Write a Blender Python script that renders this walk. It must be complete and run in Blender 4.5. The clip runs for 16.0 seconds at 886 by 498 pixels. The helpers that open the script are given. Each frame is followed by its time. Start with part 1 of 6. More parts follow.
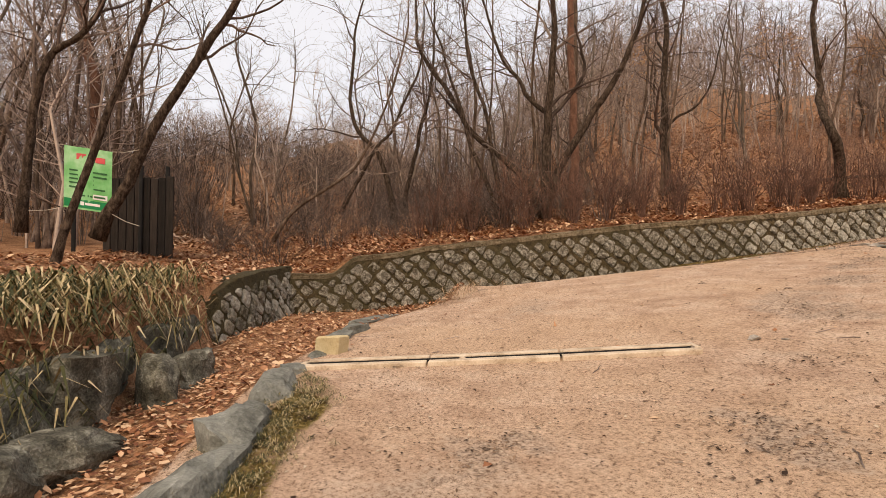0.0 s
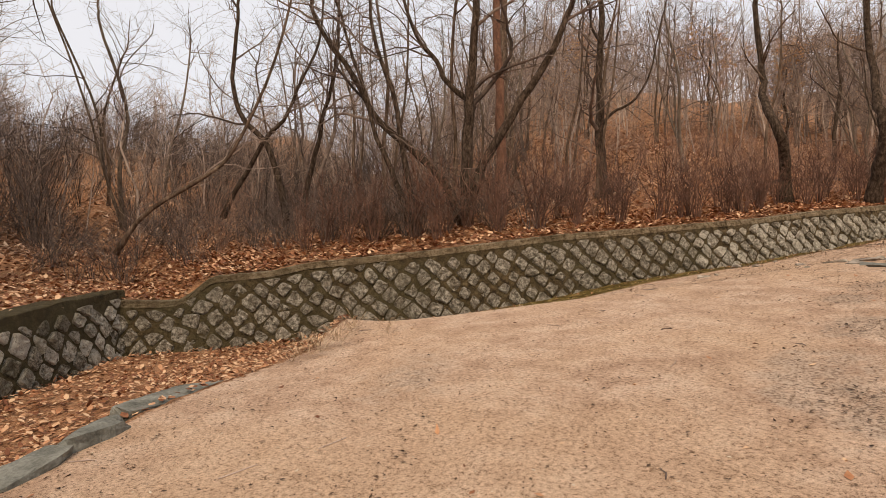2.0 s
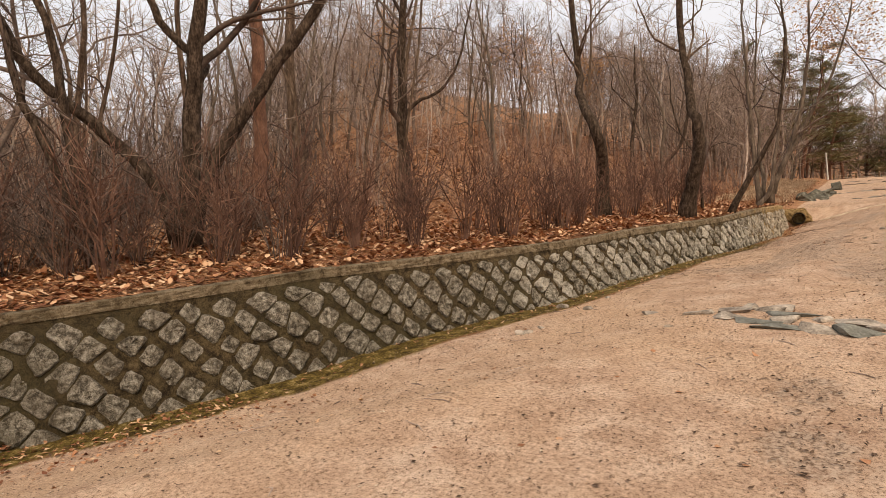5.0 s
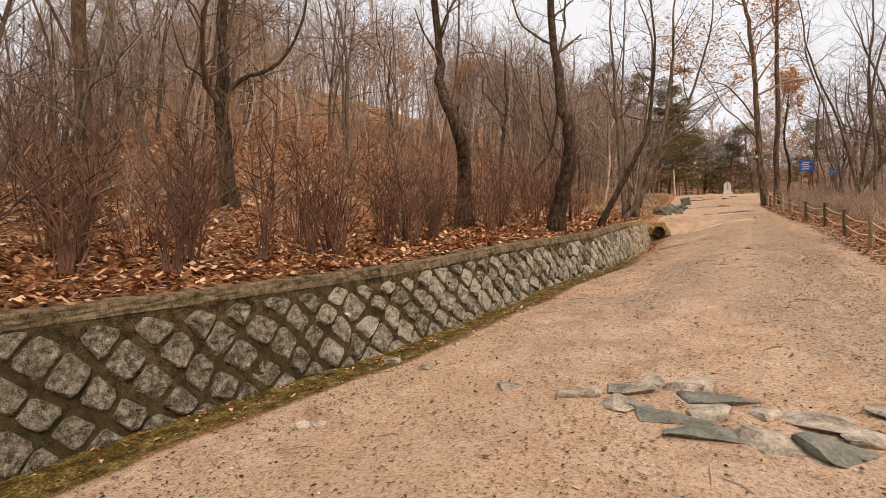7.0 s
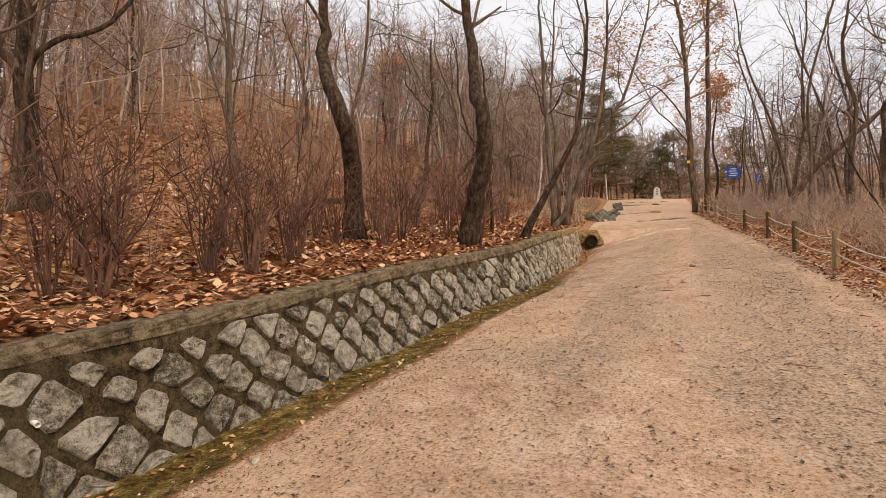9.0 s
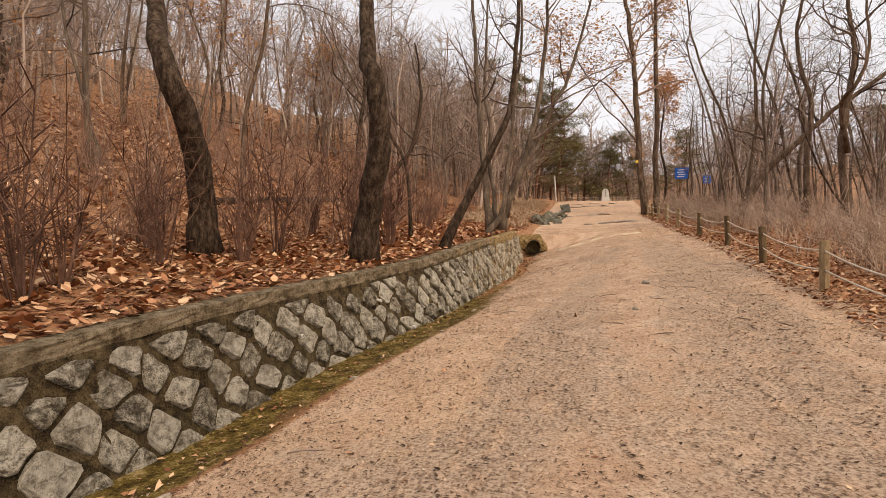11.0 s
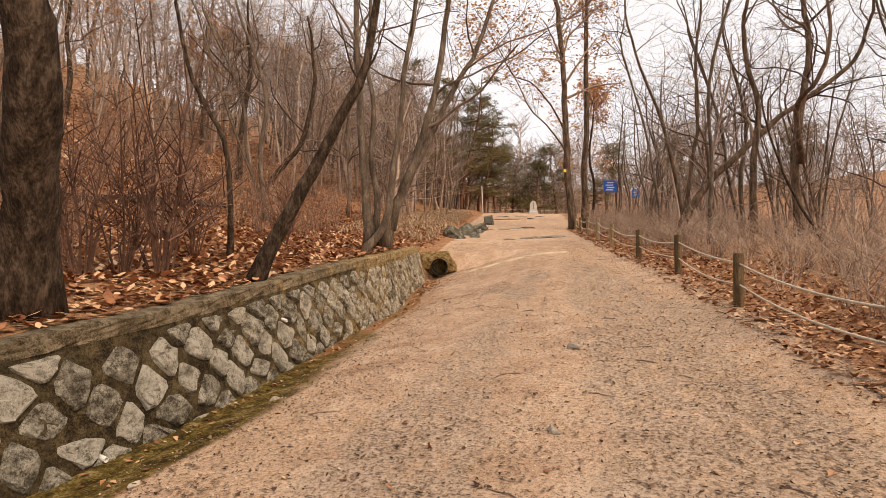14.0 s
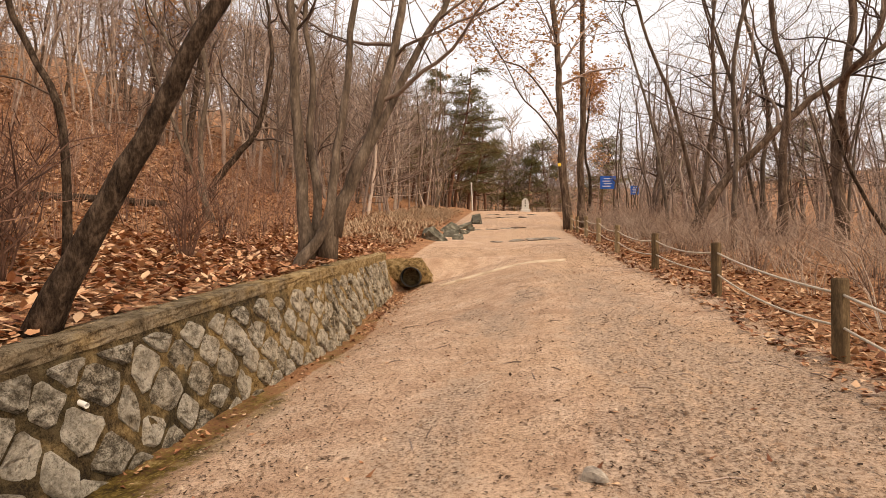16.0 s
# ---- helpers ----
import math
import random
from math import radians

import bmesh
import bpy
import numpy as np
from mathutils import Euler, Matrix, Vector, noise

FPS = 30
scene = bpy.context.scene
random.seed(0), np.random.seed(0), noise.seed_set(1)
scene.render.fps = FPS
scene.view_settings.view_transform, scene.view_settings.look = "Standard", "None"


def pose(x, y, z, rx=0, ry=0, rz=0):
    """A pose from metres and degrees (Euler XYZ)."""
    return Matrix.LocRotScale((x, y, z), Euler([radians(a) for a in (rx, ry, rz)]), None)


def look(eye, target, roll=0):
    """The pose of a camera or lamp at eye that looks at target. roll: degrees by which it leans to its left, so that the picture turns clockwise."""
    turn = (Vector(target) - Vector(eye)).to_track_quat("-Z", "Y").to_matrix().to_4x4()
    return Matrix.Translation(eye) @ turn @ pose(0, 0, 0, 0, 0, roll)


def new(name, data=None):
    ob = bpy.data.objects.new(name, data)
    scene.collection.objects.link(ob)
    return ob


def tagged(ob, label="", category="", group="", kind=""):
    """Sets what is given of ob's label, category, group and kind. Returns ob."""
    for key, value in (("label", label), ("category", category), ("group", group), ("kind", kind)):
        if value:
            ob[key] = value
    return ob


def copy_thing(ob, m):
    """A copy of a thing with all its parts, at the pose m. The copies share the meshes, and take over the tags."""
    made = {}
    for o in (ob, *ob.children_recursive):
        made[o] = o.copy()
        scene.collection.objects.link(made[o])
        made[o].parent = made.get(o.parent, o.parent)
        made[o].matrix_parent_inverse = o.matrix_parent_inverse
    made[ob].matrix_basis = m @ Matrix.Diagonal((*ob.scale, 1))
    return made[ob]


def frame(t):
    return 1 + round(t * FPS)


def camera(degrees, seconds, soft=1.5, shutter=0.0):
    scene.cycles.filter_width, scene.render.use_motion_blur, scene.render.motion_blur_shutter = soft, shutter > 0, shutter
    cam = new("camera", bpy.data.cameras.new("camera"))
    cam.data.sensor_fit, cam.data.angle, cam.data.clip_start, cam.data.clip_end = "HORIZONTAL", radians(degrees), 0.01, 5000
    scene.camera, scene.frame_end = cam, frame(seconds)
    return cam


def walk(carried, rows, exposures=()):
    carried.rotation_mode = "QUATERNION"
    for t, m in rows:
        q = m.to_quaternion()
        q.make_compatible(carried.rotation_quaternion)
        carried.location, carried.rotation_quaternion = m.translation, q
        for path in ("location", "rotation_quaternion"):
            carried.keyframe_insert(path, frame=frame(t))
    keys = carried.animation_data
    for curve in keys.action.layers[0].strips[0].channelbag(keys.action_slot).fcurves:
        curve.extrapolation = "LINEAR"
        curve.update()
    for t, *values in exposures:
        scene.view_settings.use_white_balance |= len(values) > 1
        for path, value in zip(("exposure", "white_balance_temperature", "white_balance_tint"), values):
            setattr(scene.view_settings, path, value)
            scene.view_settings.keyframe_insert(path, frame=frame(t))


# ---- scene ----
cam = camera(77.4, 16.0, 0.75)
PATH = [
    (0, (4.798, -33.636, -3.135), (3.106, -32.571, -3.094), 0.6),
    (0.5, (4.313, -33.117, -3.013), (2.652, -32.003, -2.963), 0.5),
    (1, (3.795, -32.538, -2.959), (2.168, -31.377, -2.91), 0.4),
    (1.5, (3.358, -31.904, -2.897), (1.766, -30.694, -2.845), 0.3),
    (2, (2.907, -31.341, -2.759), (1.345, -30.093, -2.715), 0.3),
    (2.5, (2.537, -30.704, -2.684), (1.009, -29.414, -2.649), -0.0),
    (3, (2.113, -30.119, -2.631), (0.619, -28.789, -2.594), -0.2),
    (3.5, (1.762, -29.483, -2.526), (0.31, -28.108, -2.485), -0.3),
    (4, (1.393, -28.836, -2.382), (-0.005, -27.406, -2.339), -0.5),
    (4.5, (1.108, -28.09, -2.267), (-0.18, -26.56, -2.223), -0.5),
    (5, (0.869, -27.416, -2.101), (-0.237, -25.75, -2.059), -0.5),
    (5.2, (0.771, -27.142, -2.106), (-0.278, -25.44, -2.065), -0.3),
    (7.3, (0.205, -24.187, -1.691), (-0.472, -22.306, -1.634), 0.1),
    (7.5, (0.151, -23.894, -1.639), (-0.503, -22.005, -1.581), 0.2),
    (8, (0.178, -23.189, -1.568), (-0.422, -21.282, -1.507), 0.1),
    (8.5, (0.237, -22.508, -1.509), (-0.312, -20.586, -1.442), 0.0),
    (9, (0.333, -21.813, -1.377), (-0.171, -19.878, -1.318), -0.0),
    (9.2, (0.431, -21.528, -1.365), (-0.06, -19.59, -1.303), -0.4),
    (11.3, (0.755, -18.766, -1.047), (0.438, -16.793, -0.982), -0.4),
    (11.5, (0.811, -18.488, -1.02), (0.511, -16.512, -0.951), -0.5),
    (12, (0.901, -17.816, -0.966), (0.639, -15.835, -0.891), -0.3),
    (12.5, (1.064, -17.182, -0.905), (0.84, -15.196, -0.823), -0.2),
    (13, (1.187, -16.516, -0.839), (0.992, -14.528, -0.756), -0.0),
    (13.5, (1.324, -15.842, -0.77), (1.173, -13.85, -0.682), 0.2),
    (14, (1.402, -15.161, -0.701), (1.299, -13.166, -0.603), 0.4),
    (14.5, (1.463, -14.492, -0.599), (1.371, -12.496, -0.504), 0.3),
    (15, (1.543, -13.843, -0.518), (1.461, -11.846, -0.429), 0.3),
    (15.5, (1.596, -13.178, -0.43), (1.517, -11.181, -0.342), 0.2),
    (16, (1.744, -12.509, -0.356), (1.668, -10.513, -0.267), 0.3),
]
walk(cam, [(t, look(eye, target, roll)) for t, eye, target, roll in PATH], [(0, 0.14, 7750, 13), (2, 0.05, 7650, 12), (5, 0.14, 7850, 12), (8.5, 0.18, 7750, 12), (12, 0.2, 7950, 13), (16, 0.34, 8250, 14)])

# ---- light ----
world = bpy.data.worlds.new("overcast")
scene.world = world
world.use_nodes = True
wn, wl = world.node_tree.nodes, world.node_tree.links
wn.clear()
sky = wn.new("ShaderNodeTexSky")
sky.sky_type, sky.sun_disc = "NISHITA", False
sky.sun_elevation, sky.sun_rotation = radians(38), radians(140)
sky.air_density, sky.dust_density, sky.ozone_density = 1.0, 4.0, 1.0
cloud = wn.new("ShaderNodeMix")
cloud.data_type = "RGBA"
cloud.inputs[0].default_value = 0.8
cloud.inputs[7].default_value = (9.0, 9.75, 11.4, 1)
back = wn.new("ShaderNodeBackground")
back.inputs[1].default_value = 0.1
wout = wn.new("ShaderNodeOutputWorld")
wl.new(sky.outputs[0], cloud.inputs[6])
wl.new(cloud.outputs[2], back.inputs[0])
wl.new(back.outputs[0], wout.inputs[0])
sun = new("sun", bpy.data.lights.new("sun", "SUN"))
sun.data.energy, sun.data.angle, sun.data.color = 2.15, radians(30), (1.0, 0.83, 0.64)
sun.matrix_world = look((20, -20, 30), (0, 0, 0))


# ---- materials ----
def nodes_of(name, rough=0.9, metal=0.0):
    m = bpy.data.materials.new(name)
    m.use_nodes = True
    n, l = m.node_tree.nodes, m.node_tree.links
    b = n["Principled BSDF"]
    b.inputs["Roughness"].default_value, b.inputs["Metallic"].default_value = rough, metal
    b.inputs["Specular IOR Level"].default_value = 0.25
    return m, n, l, b


def coords(n, l, scale=1.0, stretch=(1, 1, 1), local=False):
    tc = n.new("ShaderNodeTexCoord") if local else n.new("ShaderNodeNewGeometry")
    mp = n.new("ShaderNodeMapping")
    mp.inputs["Scale"].default_value = [scale * s for s in stretch]
    l.new(tc.outputs["Object"] if local else tc.outputs["Position"], mp.inputs["Vector"])
    return mp.outputs["Vector"]


def noise_at(n, l, vec, scale, detail=4, rough=0.6):
    t = n.new("ShaderNodeTexNoise")
    t.inputs["Scale"].default_value, t.inputs["Detail"].default_value, t.inputs["Roughness"].default_value = scale, detail, rough
    l.new(vec, t.inputs["Vector"])
    return t.outputs["Fac"]


def ramp(n, l, fac, stops):
    r = n.new("ShaderNodeValToRGB")
    while len(r.color_ramp.elements) < len(stops):
        r.color_ramp.elements.new(0.5)
    for e, (p, c) in zip(r.color_ramp.elements, stops):
        e.position, e.color = p, (*c, 1) if len(c) == 3 else c
    l.new(fac, r.inputs[0])
    return r.outputs[0]


def blend(n, l, fac, a, b, mode="MIX"):
    x = n.new("ShaderNodeMix")
    x.data_type, x.blend_type = "RGBA", mode
    for sock, v in ((x.inputs[0], fac), (x.inputs[6], a), (x.inputs[7], b)):
        if isinstance(v, (int, float)):
            sock.default_value = v
        elif isinstance(v, tuple):
            sock.default_value = (*v, 1)
        else:
            l.new(v, sock)
    return x.outputs[2]


def sums(n, l, op, a, b):
    x = n.new("ShaderNodeMath")
    x.operation = op
    for sock, v in ((x.inputs[0], a), (x.inputs[1], b)):
        if isinstance(v, (int, float)):
            sock.default_value = v
        else:
            l.new(v, sock)
    return x.outputs[0]


def bumped(n, l, b, height, strength=0.5, dist=0.02):
    x = n.new("ShaderNodeBump")
    x.inputs["Strength"].default_value, x.inputs["Distance"].default_value = strength, dist
    l.new(height, x.inputs["Height"])
    l.new(x.outputs[0], b.inputs["Normal"])


def varied(name, stops, scale=6, fine=60, rough=0.9, bump=0.4, dist=0.01, stretch=(1, 1, 1), local=False, island=0.0, objects=0.0, spec=0.25):
    """A mottled surface: two sizes of noise through one ramp, with fine relief."""
    m, n, l, b = nodes_of(name, rough)
    b.inputs["Specular IOR Level"].default_value = spec
    v = coords(n, l, 1, stretch, local)
    big, small = noise_at(n, l, v, scale), noise_at(n, l, v, fine, 3)
    f = sums(n, l, "ADD", sums(n, l, "MULTIPLY", big, 0.65), sums(n, l, "MULTIPLY", small, 0.35))
    if island:
        g = n.new("ShaderNodeNewGeometry")
        f = sums(n, l, "ADD", f, sums(n, l, "MULTIPLY", sums(n, l, "SUBTRACT", g.outputs["Random Per Island"], 0.5), island))
    if objects:
        o = n.new("ShaderNodeObjectInfo")
        f = sums(n, l, "ADD", f, sums(n, l, "MULTIPLY", sums(n, l, "SUBTRACT", o.outputs["Random"], 0.5), objects))
    l.new(ramp(n, l, f, stops), b.inputs["Base Color"])
    if bump:
        bumped(n, l, b, f, bump, dist)
    return m


def ground_material():
    m, n, l, b = nodes_of("earth", 0.95)
    b.inputs["Specular IOR Level"].default_value = 0.1
    v = coords(n, l)
    big, mid, fine, grit = noise_at(n, l, v, 0.35, 3), noise_at(n, l, v, 2.2, 6, 0.7), noise_at(n, l, v, 38, 5, 0.75), noise_at(n, l, v, 150, 3, 0.7)
    sand = ramp(n, l, mid, [(0.36, (0.43, 0.285, 0.2)), (0.5, (0.54, 0.38, 0.275)), (0.64, (0.62, 0.465, 0.355))])
    sand = blend(n, l, sums(n, l, "MULTIPLY", ramp(n, l, big, [(0.42, (0, 0, 0)), (0.6, (1, 1, 1))]), 0.6), sand, (0.57, 0.395, 0.265))
    speck = ramp(n, l, sums(n, l, "ADD", sums(n, l, "MULTIPLY", fine, 0.6), sums(n, l, "MULTIPLY", grit, 0.4)), [(0.4, (0.25, 0.2, 0.165)), (0.455, (0.7, 0.66, 0.63)), (0.49, (0.98, 0.97, 0.96)), (0.55, (1.05, 1.05, 1.05)), (0.6, (1.35, 1.34, 1.32))])
    sand = blend(n, l, 0.9, sand, speck, "MULTIPLY")
    for scale, low, high, dark in ((34, 0.05, 0.12, (0.4, 0.33, 0.28)), (80, 0.11, 0.22, (0.42, 0.36, 0.31)), (55, 0.07, 0.13, (1.5, 1.48, 1.45))):
        cell = n.new("ShaderNodeTexVoronoi")
        cell.inputs["Scale"].default_value = scale
        l.new(coords(n, l, 1, (1, 1.35, 1)), cell.inputs["Vector"])
        spot = ramp(n, l, sums(n, l, "ADD", cell.outputs["Distance"], sums(n, l, "MULTIPLY", sums(n, l, "SUBTRACT", noise_at(n, l, v, 1.6, 4, 0.7), 0.5), 0.35)), [(low, (0.85, 0.85, 0.85)), (high, (0, 0, 0))])
        sand = blend(n, l, spot, sand, blend(n, l, 1.0, sand, dark, "MULTIPLY"))
    litter = ramp(n, l, sums(n, l, "ADD", sums(n, l, "MULTIPLY", fine, 0.6), sums(n, l, "MULTIPLY", mid, 0.4)), [(0.38, (0.09, 0.04, 0.022)), (0.47, (0.26, 0.128, 0.067)), (0.55, (0.42, 0.23, 0.128)), (0.65, (0.58, 0.38, 0.24))])
    patch = sums(n, l, "ADD", sums(n, l, "MULTIPLY", fine, 0.55), sums(n, l, "MULTIPLY", noise_at(n, l, v, 7, 4), 0.45))
    moss = ramp(n, l, patch, [(0.38, (0.022, 0.014, 0.006)), (0.46, (0.07, 0.046, 0.013)), (0.53, (0.15, 0.105, 0.026)), (0.61, (0.34, 0.25, 0.12))])
    at = n.new("ShaderNodeAttribute")
    at.attribute_name = "cover"
    sep = n.new("ShaderNodeSeparateColor")
    l.new(at.outputs["Color"], sep.inputs[0])
    jag = sums(n, l, "MULTIPLY", sums(n, l, "SUBTRACT", sums(n, l, "ADD", mid, fine), 1.0), 0.9)

    def cut(k):
        return ramp(n, l, sums(n, l, "ADD", sep.outputs[k], jag), [(0.4, (0, 0, 0)), (0.6, (1, 1, 1))])

    c = blend(n, l, cut(0), litter, sand)
    c = blend(n, l, cut(1), c, moss)
    streak = ramp(n, l, noise_at(n, l, coords(n, l, 1, (2.2, 0.9, 1)), 3.5, 6, 0.7), [(0.34, (0, 0, 0)), (0.54, (1, 1, 1))])
    c = blend(n, l, sums(n, l, "MULTIPLY", sums(n, l, "MULTIPLY", cut(2), streak), 0.8), c, ramp(n, l, fine, [(0.39, (0.13, 0.086, 0.062)), (0.47, (0.32, 0.228, 0.168)), (0.55, (0.5, 0.385, 0.295))]))
    l.new(c, b.inputs["Base Color"])
    h = sums(n, l, "ADD", sums(n, l, "MULTIPLY", fine, 0.7), sums(n, l, "MULTIPLY", grit, 0.6))
    bumped(n, l, b, h, 1.0, 0.016)
    return m


MAT_GROUND = ground_material()


def wall_material(name, stops, moss_amount, scale, ochre=0.75):
    """Stone or mortar with grain, damp streaks and moss."""
    m, n, l, b = nodes_of(name, 0.92)
    v = coords(n, l)
    big, mid, fine = noise_at(n, l, v, 0.9, 4), noise_at(n, l, v, scale, 6, 0.75), noise_at(n, l, v, 85, 4, 0.7)
    o = n.new("ShaderNodeObjectInfo")
    f = sums(n, l, "ADD", sums(n, l, "SUBTRACT", sums(n, l, "ADD", sums(n, l, "MULTIPLY", mid, 1.0), sums(n, l, "MULTIPLY", fine, 0.65)), 0.33), sums(n, l, "MULTIPLY", sums(n, l, "SUBTRACT", o.outputs["Random"], 0.5), 0.17))
    c = ramp(n, l, f, stops)
    g = n.new("ShaderNodeNewGeometry")
    xyz = n.new("ShaderNodeSeparateXYZ")
    l.new(g.outputs["Position"], xyz.inputs[0])
    damp = sums(n, l, "MULTIPLY", sums(n, l, "MAXIMUM", sums(n, l, "SUBTRACT", -17.0, xyz.outputs["Y"]), 0.0), 0.015)
    green = ramp(n, l, sums(n, l, "ADD", damp, sums(n, l, "ADD", sums(n, l, "MULTIPLY", big, 0.7), sums(n, l, "MULTIPLY", mid, 0.3))), [(0.5 - moss_amount, (0, 0, 0)), (0.68 - moss_amount, (1, 1, 1))])
    c = blend(n, l, sums(n, l, "MULTIPLY", green, 0.7), c, blend(n, l, fine, (0.03, 0.026, 0.013), (0.12, 0.1, 0.045)))
    dirt = ramp(n, l, sums(n, l, "ADD", sums(n, l, "MULTIPLY", noise_at(n, l, v, 3.2, 6, 0.75), 0.7), sums(n, l, "MULTIPLY", fine, 0.3)), [(0.5, (0, 0, 0)), (0.6, (1, 1, 1))])
    c = blend(n, l, sums(n, l, "MULTIPLY", dirt, 0.55), c, blend(n, l, mid, (0.03, 0.02, 0.009), (0.12, 0.085, 0.042)))
    # Ochre tint towards the upper end, paler to stand for frontal light too
    along = sums(n, l, "MULTIPLY", sums(n, l, "ADD", xyz.outputs["Y"], 11.8), 0.06)
    ochre_lit = ramp(n, l, sums(n, l, "ADD", noise_at(n, l, v, 2.2, 6, 0.7), along), [(0.7, (0, 0, 0)), (0.88, (1, 1, 1))])
    c = blend(n, l, sums(n, l, "MULTIPLY", ochre_lit, ochre), c, ramp(n, l, f, [(0.34, (0.09, 0.053, 0.018)), (0.46, (0.32, 0.2, 0.075)), (0.62, (0.6, 0.43, 0.21))]))
    l.new(c, b.inputs["Base Color"])
    bumped(n, l, b, sums(n, l, "ADD", f, noise_at(n, l, v, 22, 6, 0.7)), 1.0, 0.06)
    return m


MAT_STONE = wall_material("granite", [(0.32, (0.085, 0.072, 0.052)), (0.41, (0.24, 0.213, 0.166)), (0.49, (0.42, 0.384, 0.315)), (0.59, (0.68, 0.635, 0.545))], -0.15, 13, 0.2)
MAT_MORTAR = wall_material("mossy mortar", [(0.36, (0.016, 0.01, 0.005)), (0.46, (0.056, 0.037, 0.016)), (0.54, (0.115, 0.08, 0.037)), (0.66, (0.22, 0.165, 0.092))], 0.0, 9, 0.8)
MAT_COPING = wall_material("coping", [(0.35, (0.05, 0.034, 0.018)), (0.45, (0.14, 0.1, 0.056)), (0.54, (0.26, 0.2, 0.125)), (0.65, (0.42, 0.34, 0.235))], -0.06, 9)
MAT_ROCK = varied("boulder", [(0.36, (0.03, 0.028, 0.02)), (0.46, (0.085, 0.08, 0.06)), (0.54, (0.15, 0.142, 0.11)), (0.62, (0.3, 0.29, 0.235))], 5, 45, 0.85, 1.0, 0.04)
MAT_SLAB = varied("slab", [(0.32, (0.055, 0.056, 0.046)), (0.48, (0.15, 0.15, 0.128)), (0.62, (0.24, 0.24, 0.208)), (0.72, (0.36, 0.355, 0.315))], 4, 40, 0.85, 1.0, 0.03)
MAT_BARK = varied("dark bark", [(0.34, (0.012, 0.008, 0.006)), (0.48, (0.045, 0.031, 0.022)), (0.64, (0.13, 0.094, 0.07))], 16, 60, 0.95, 1.0, 0.05, (1, 1, 0.4), spec=0.08)
MAT_BARK_BROWN = varied("brown bark", [(0.34, (0.034, 0.022, 0.015)), (0.5, (0.1, 0.068, 0.048)), (0.64, (0.23, 0.165, 0.122))], 9, 55, 0.95, 1.0, 0.025, (1, 1, 0.25), spec=0.08)
MAT_BARK_GREY = varied("grey bark", [(0.34, (0.045, 0.033, 0.025)), (0.5, (0.115, 0.086, 0.064)), (0.64, (0.23, 0.18, 0.138))], 8, 45, 0.95, 0.9, 0.02, (1, 1, 0.3))
MAT_BARK_PINE = varied("pine bark", [(0.3, (0.06, 0.03, 0.02)), (0.5, (0.16, 0.08, 0.052)), (0.7, (0.27, 0.15, 0.1))], 9, 45, 0.95, 1.0, 0.03, (1, 1, 0.4))
MAT_TWIG = varied("twigs", [(0.3, (0.14, 0.102, 0.084)), (0.5, (0.32, 0.242, 0.2)), (0.7, (0.5, 0.4, 0.335))], 3, 20, 0.95, 0, 0.01, island=0.4)
MAT_DARK_TWIG = varied("dark twigs", [(0.3, (0.04, 0.028, 0.022)), (0.5, (0.115, 0.082, 0.065)), (0.7, (0.24, 0.18, 0.145))], 3, 20, 0.95, 0, 0.01, island=0.4)
MAT_SHRUB = varied("red brown twigs", [(0.3, (0.1, 0.056, 0.04)), (0.5, (0.25, 0.145, 0.105)), (0.7, (0.42, 0.27, 0.2))], 3, 20, 0.95, 0, 0.01, island=0.45)
MAT_BUSH = varied("dark red brown twigs", [(0.3, (0.035, 0.018, 0.013)), (0.5, (0.105, 0.055, 0.039)), (0.7, (0.21, 0.12, 0.087))], 3, 20, 0.95, 0, 0.01, island=0.4)
MAT_STRAW = varied("dry straw", [(0.3, (0.22, 0.14, 0.085)), (0.5, (0.42, 0.3, 0.19)), (0.7, (0.6, 0.47, 0.33))], 3, 20, 0.9, 0, 0.01, island=0.5)
MAT_THICKET = varied("dry pinkish stems", [(0.3, (0.19, 0.125, 0.095)), (0.5, (0.38, 0.27, 0.205)), (0.7, (0.56, 0.44, 0.35))], 3, 20, 0.9, 0, 0.01, island=0.5)
MAT_LEAF = varied("dead leaves", [(0.2, (0.16, 0.06, 0.03)), (0.4, (0.35, 0.155, 0.075)), (0.6, (0.5, 0.265, 0.145)), (0.85, (0.64, 0.43, 0.27))], 2, 30, 0.75, 0, 0.01, island=0.9)
MAT_PALE_LEAF = varied("bleached leaves", [(0.2, (0.24, 0.12, 0.066)), (0.42, (0.43, 0.25, 0.15)), (0.6, (0.57, 0.37, 0.24)), (0.85, (0.7, 0.51, 0.36))], 2, 30, 0.8, 0, 0.01, island=0.8)
MAT_SCRAP = varied("dark scraps", [(0.25, (0.035, 0.02, 0.012)), (0.5, (0.11, 0.066, 0.042)), (0.75, (0.26, 0.165, 0.105))], 3, 20, 0.95, 0, 0.01, island=0.6)
MAT_PAVING = varied("worn paving", [(0.38, (0.12, 0.1, 0.08)), (0.48, (0.26, 0.22, 0.18)), (0.56, (0.38, 0.33, 0.27)), (0.64, (0.52, 0.44, 0.36))], 6, 45, 0.9, 1.0, 0.02)
MAT_BRAMBLE = varied("bramble stems", [(0.3, (0.035, 0.025, 0.02)), (0.5, (0.1, 0.073, 0.06)), (0.7, (0.21, 0.16, 0.135))], 3, 20, 0.95, 0, 0.01, island=0.45)
MAT_OAK = varied("oak leaves", [(0.2, (0.42, 0.22, 0.09)), (0.5, (0.64, 0.37, 0.16)), (0.8, (0.78, 0.53, 0.28))], 2, 30, 0.8, 0, 0.01, island=0.7)
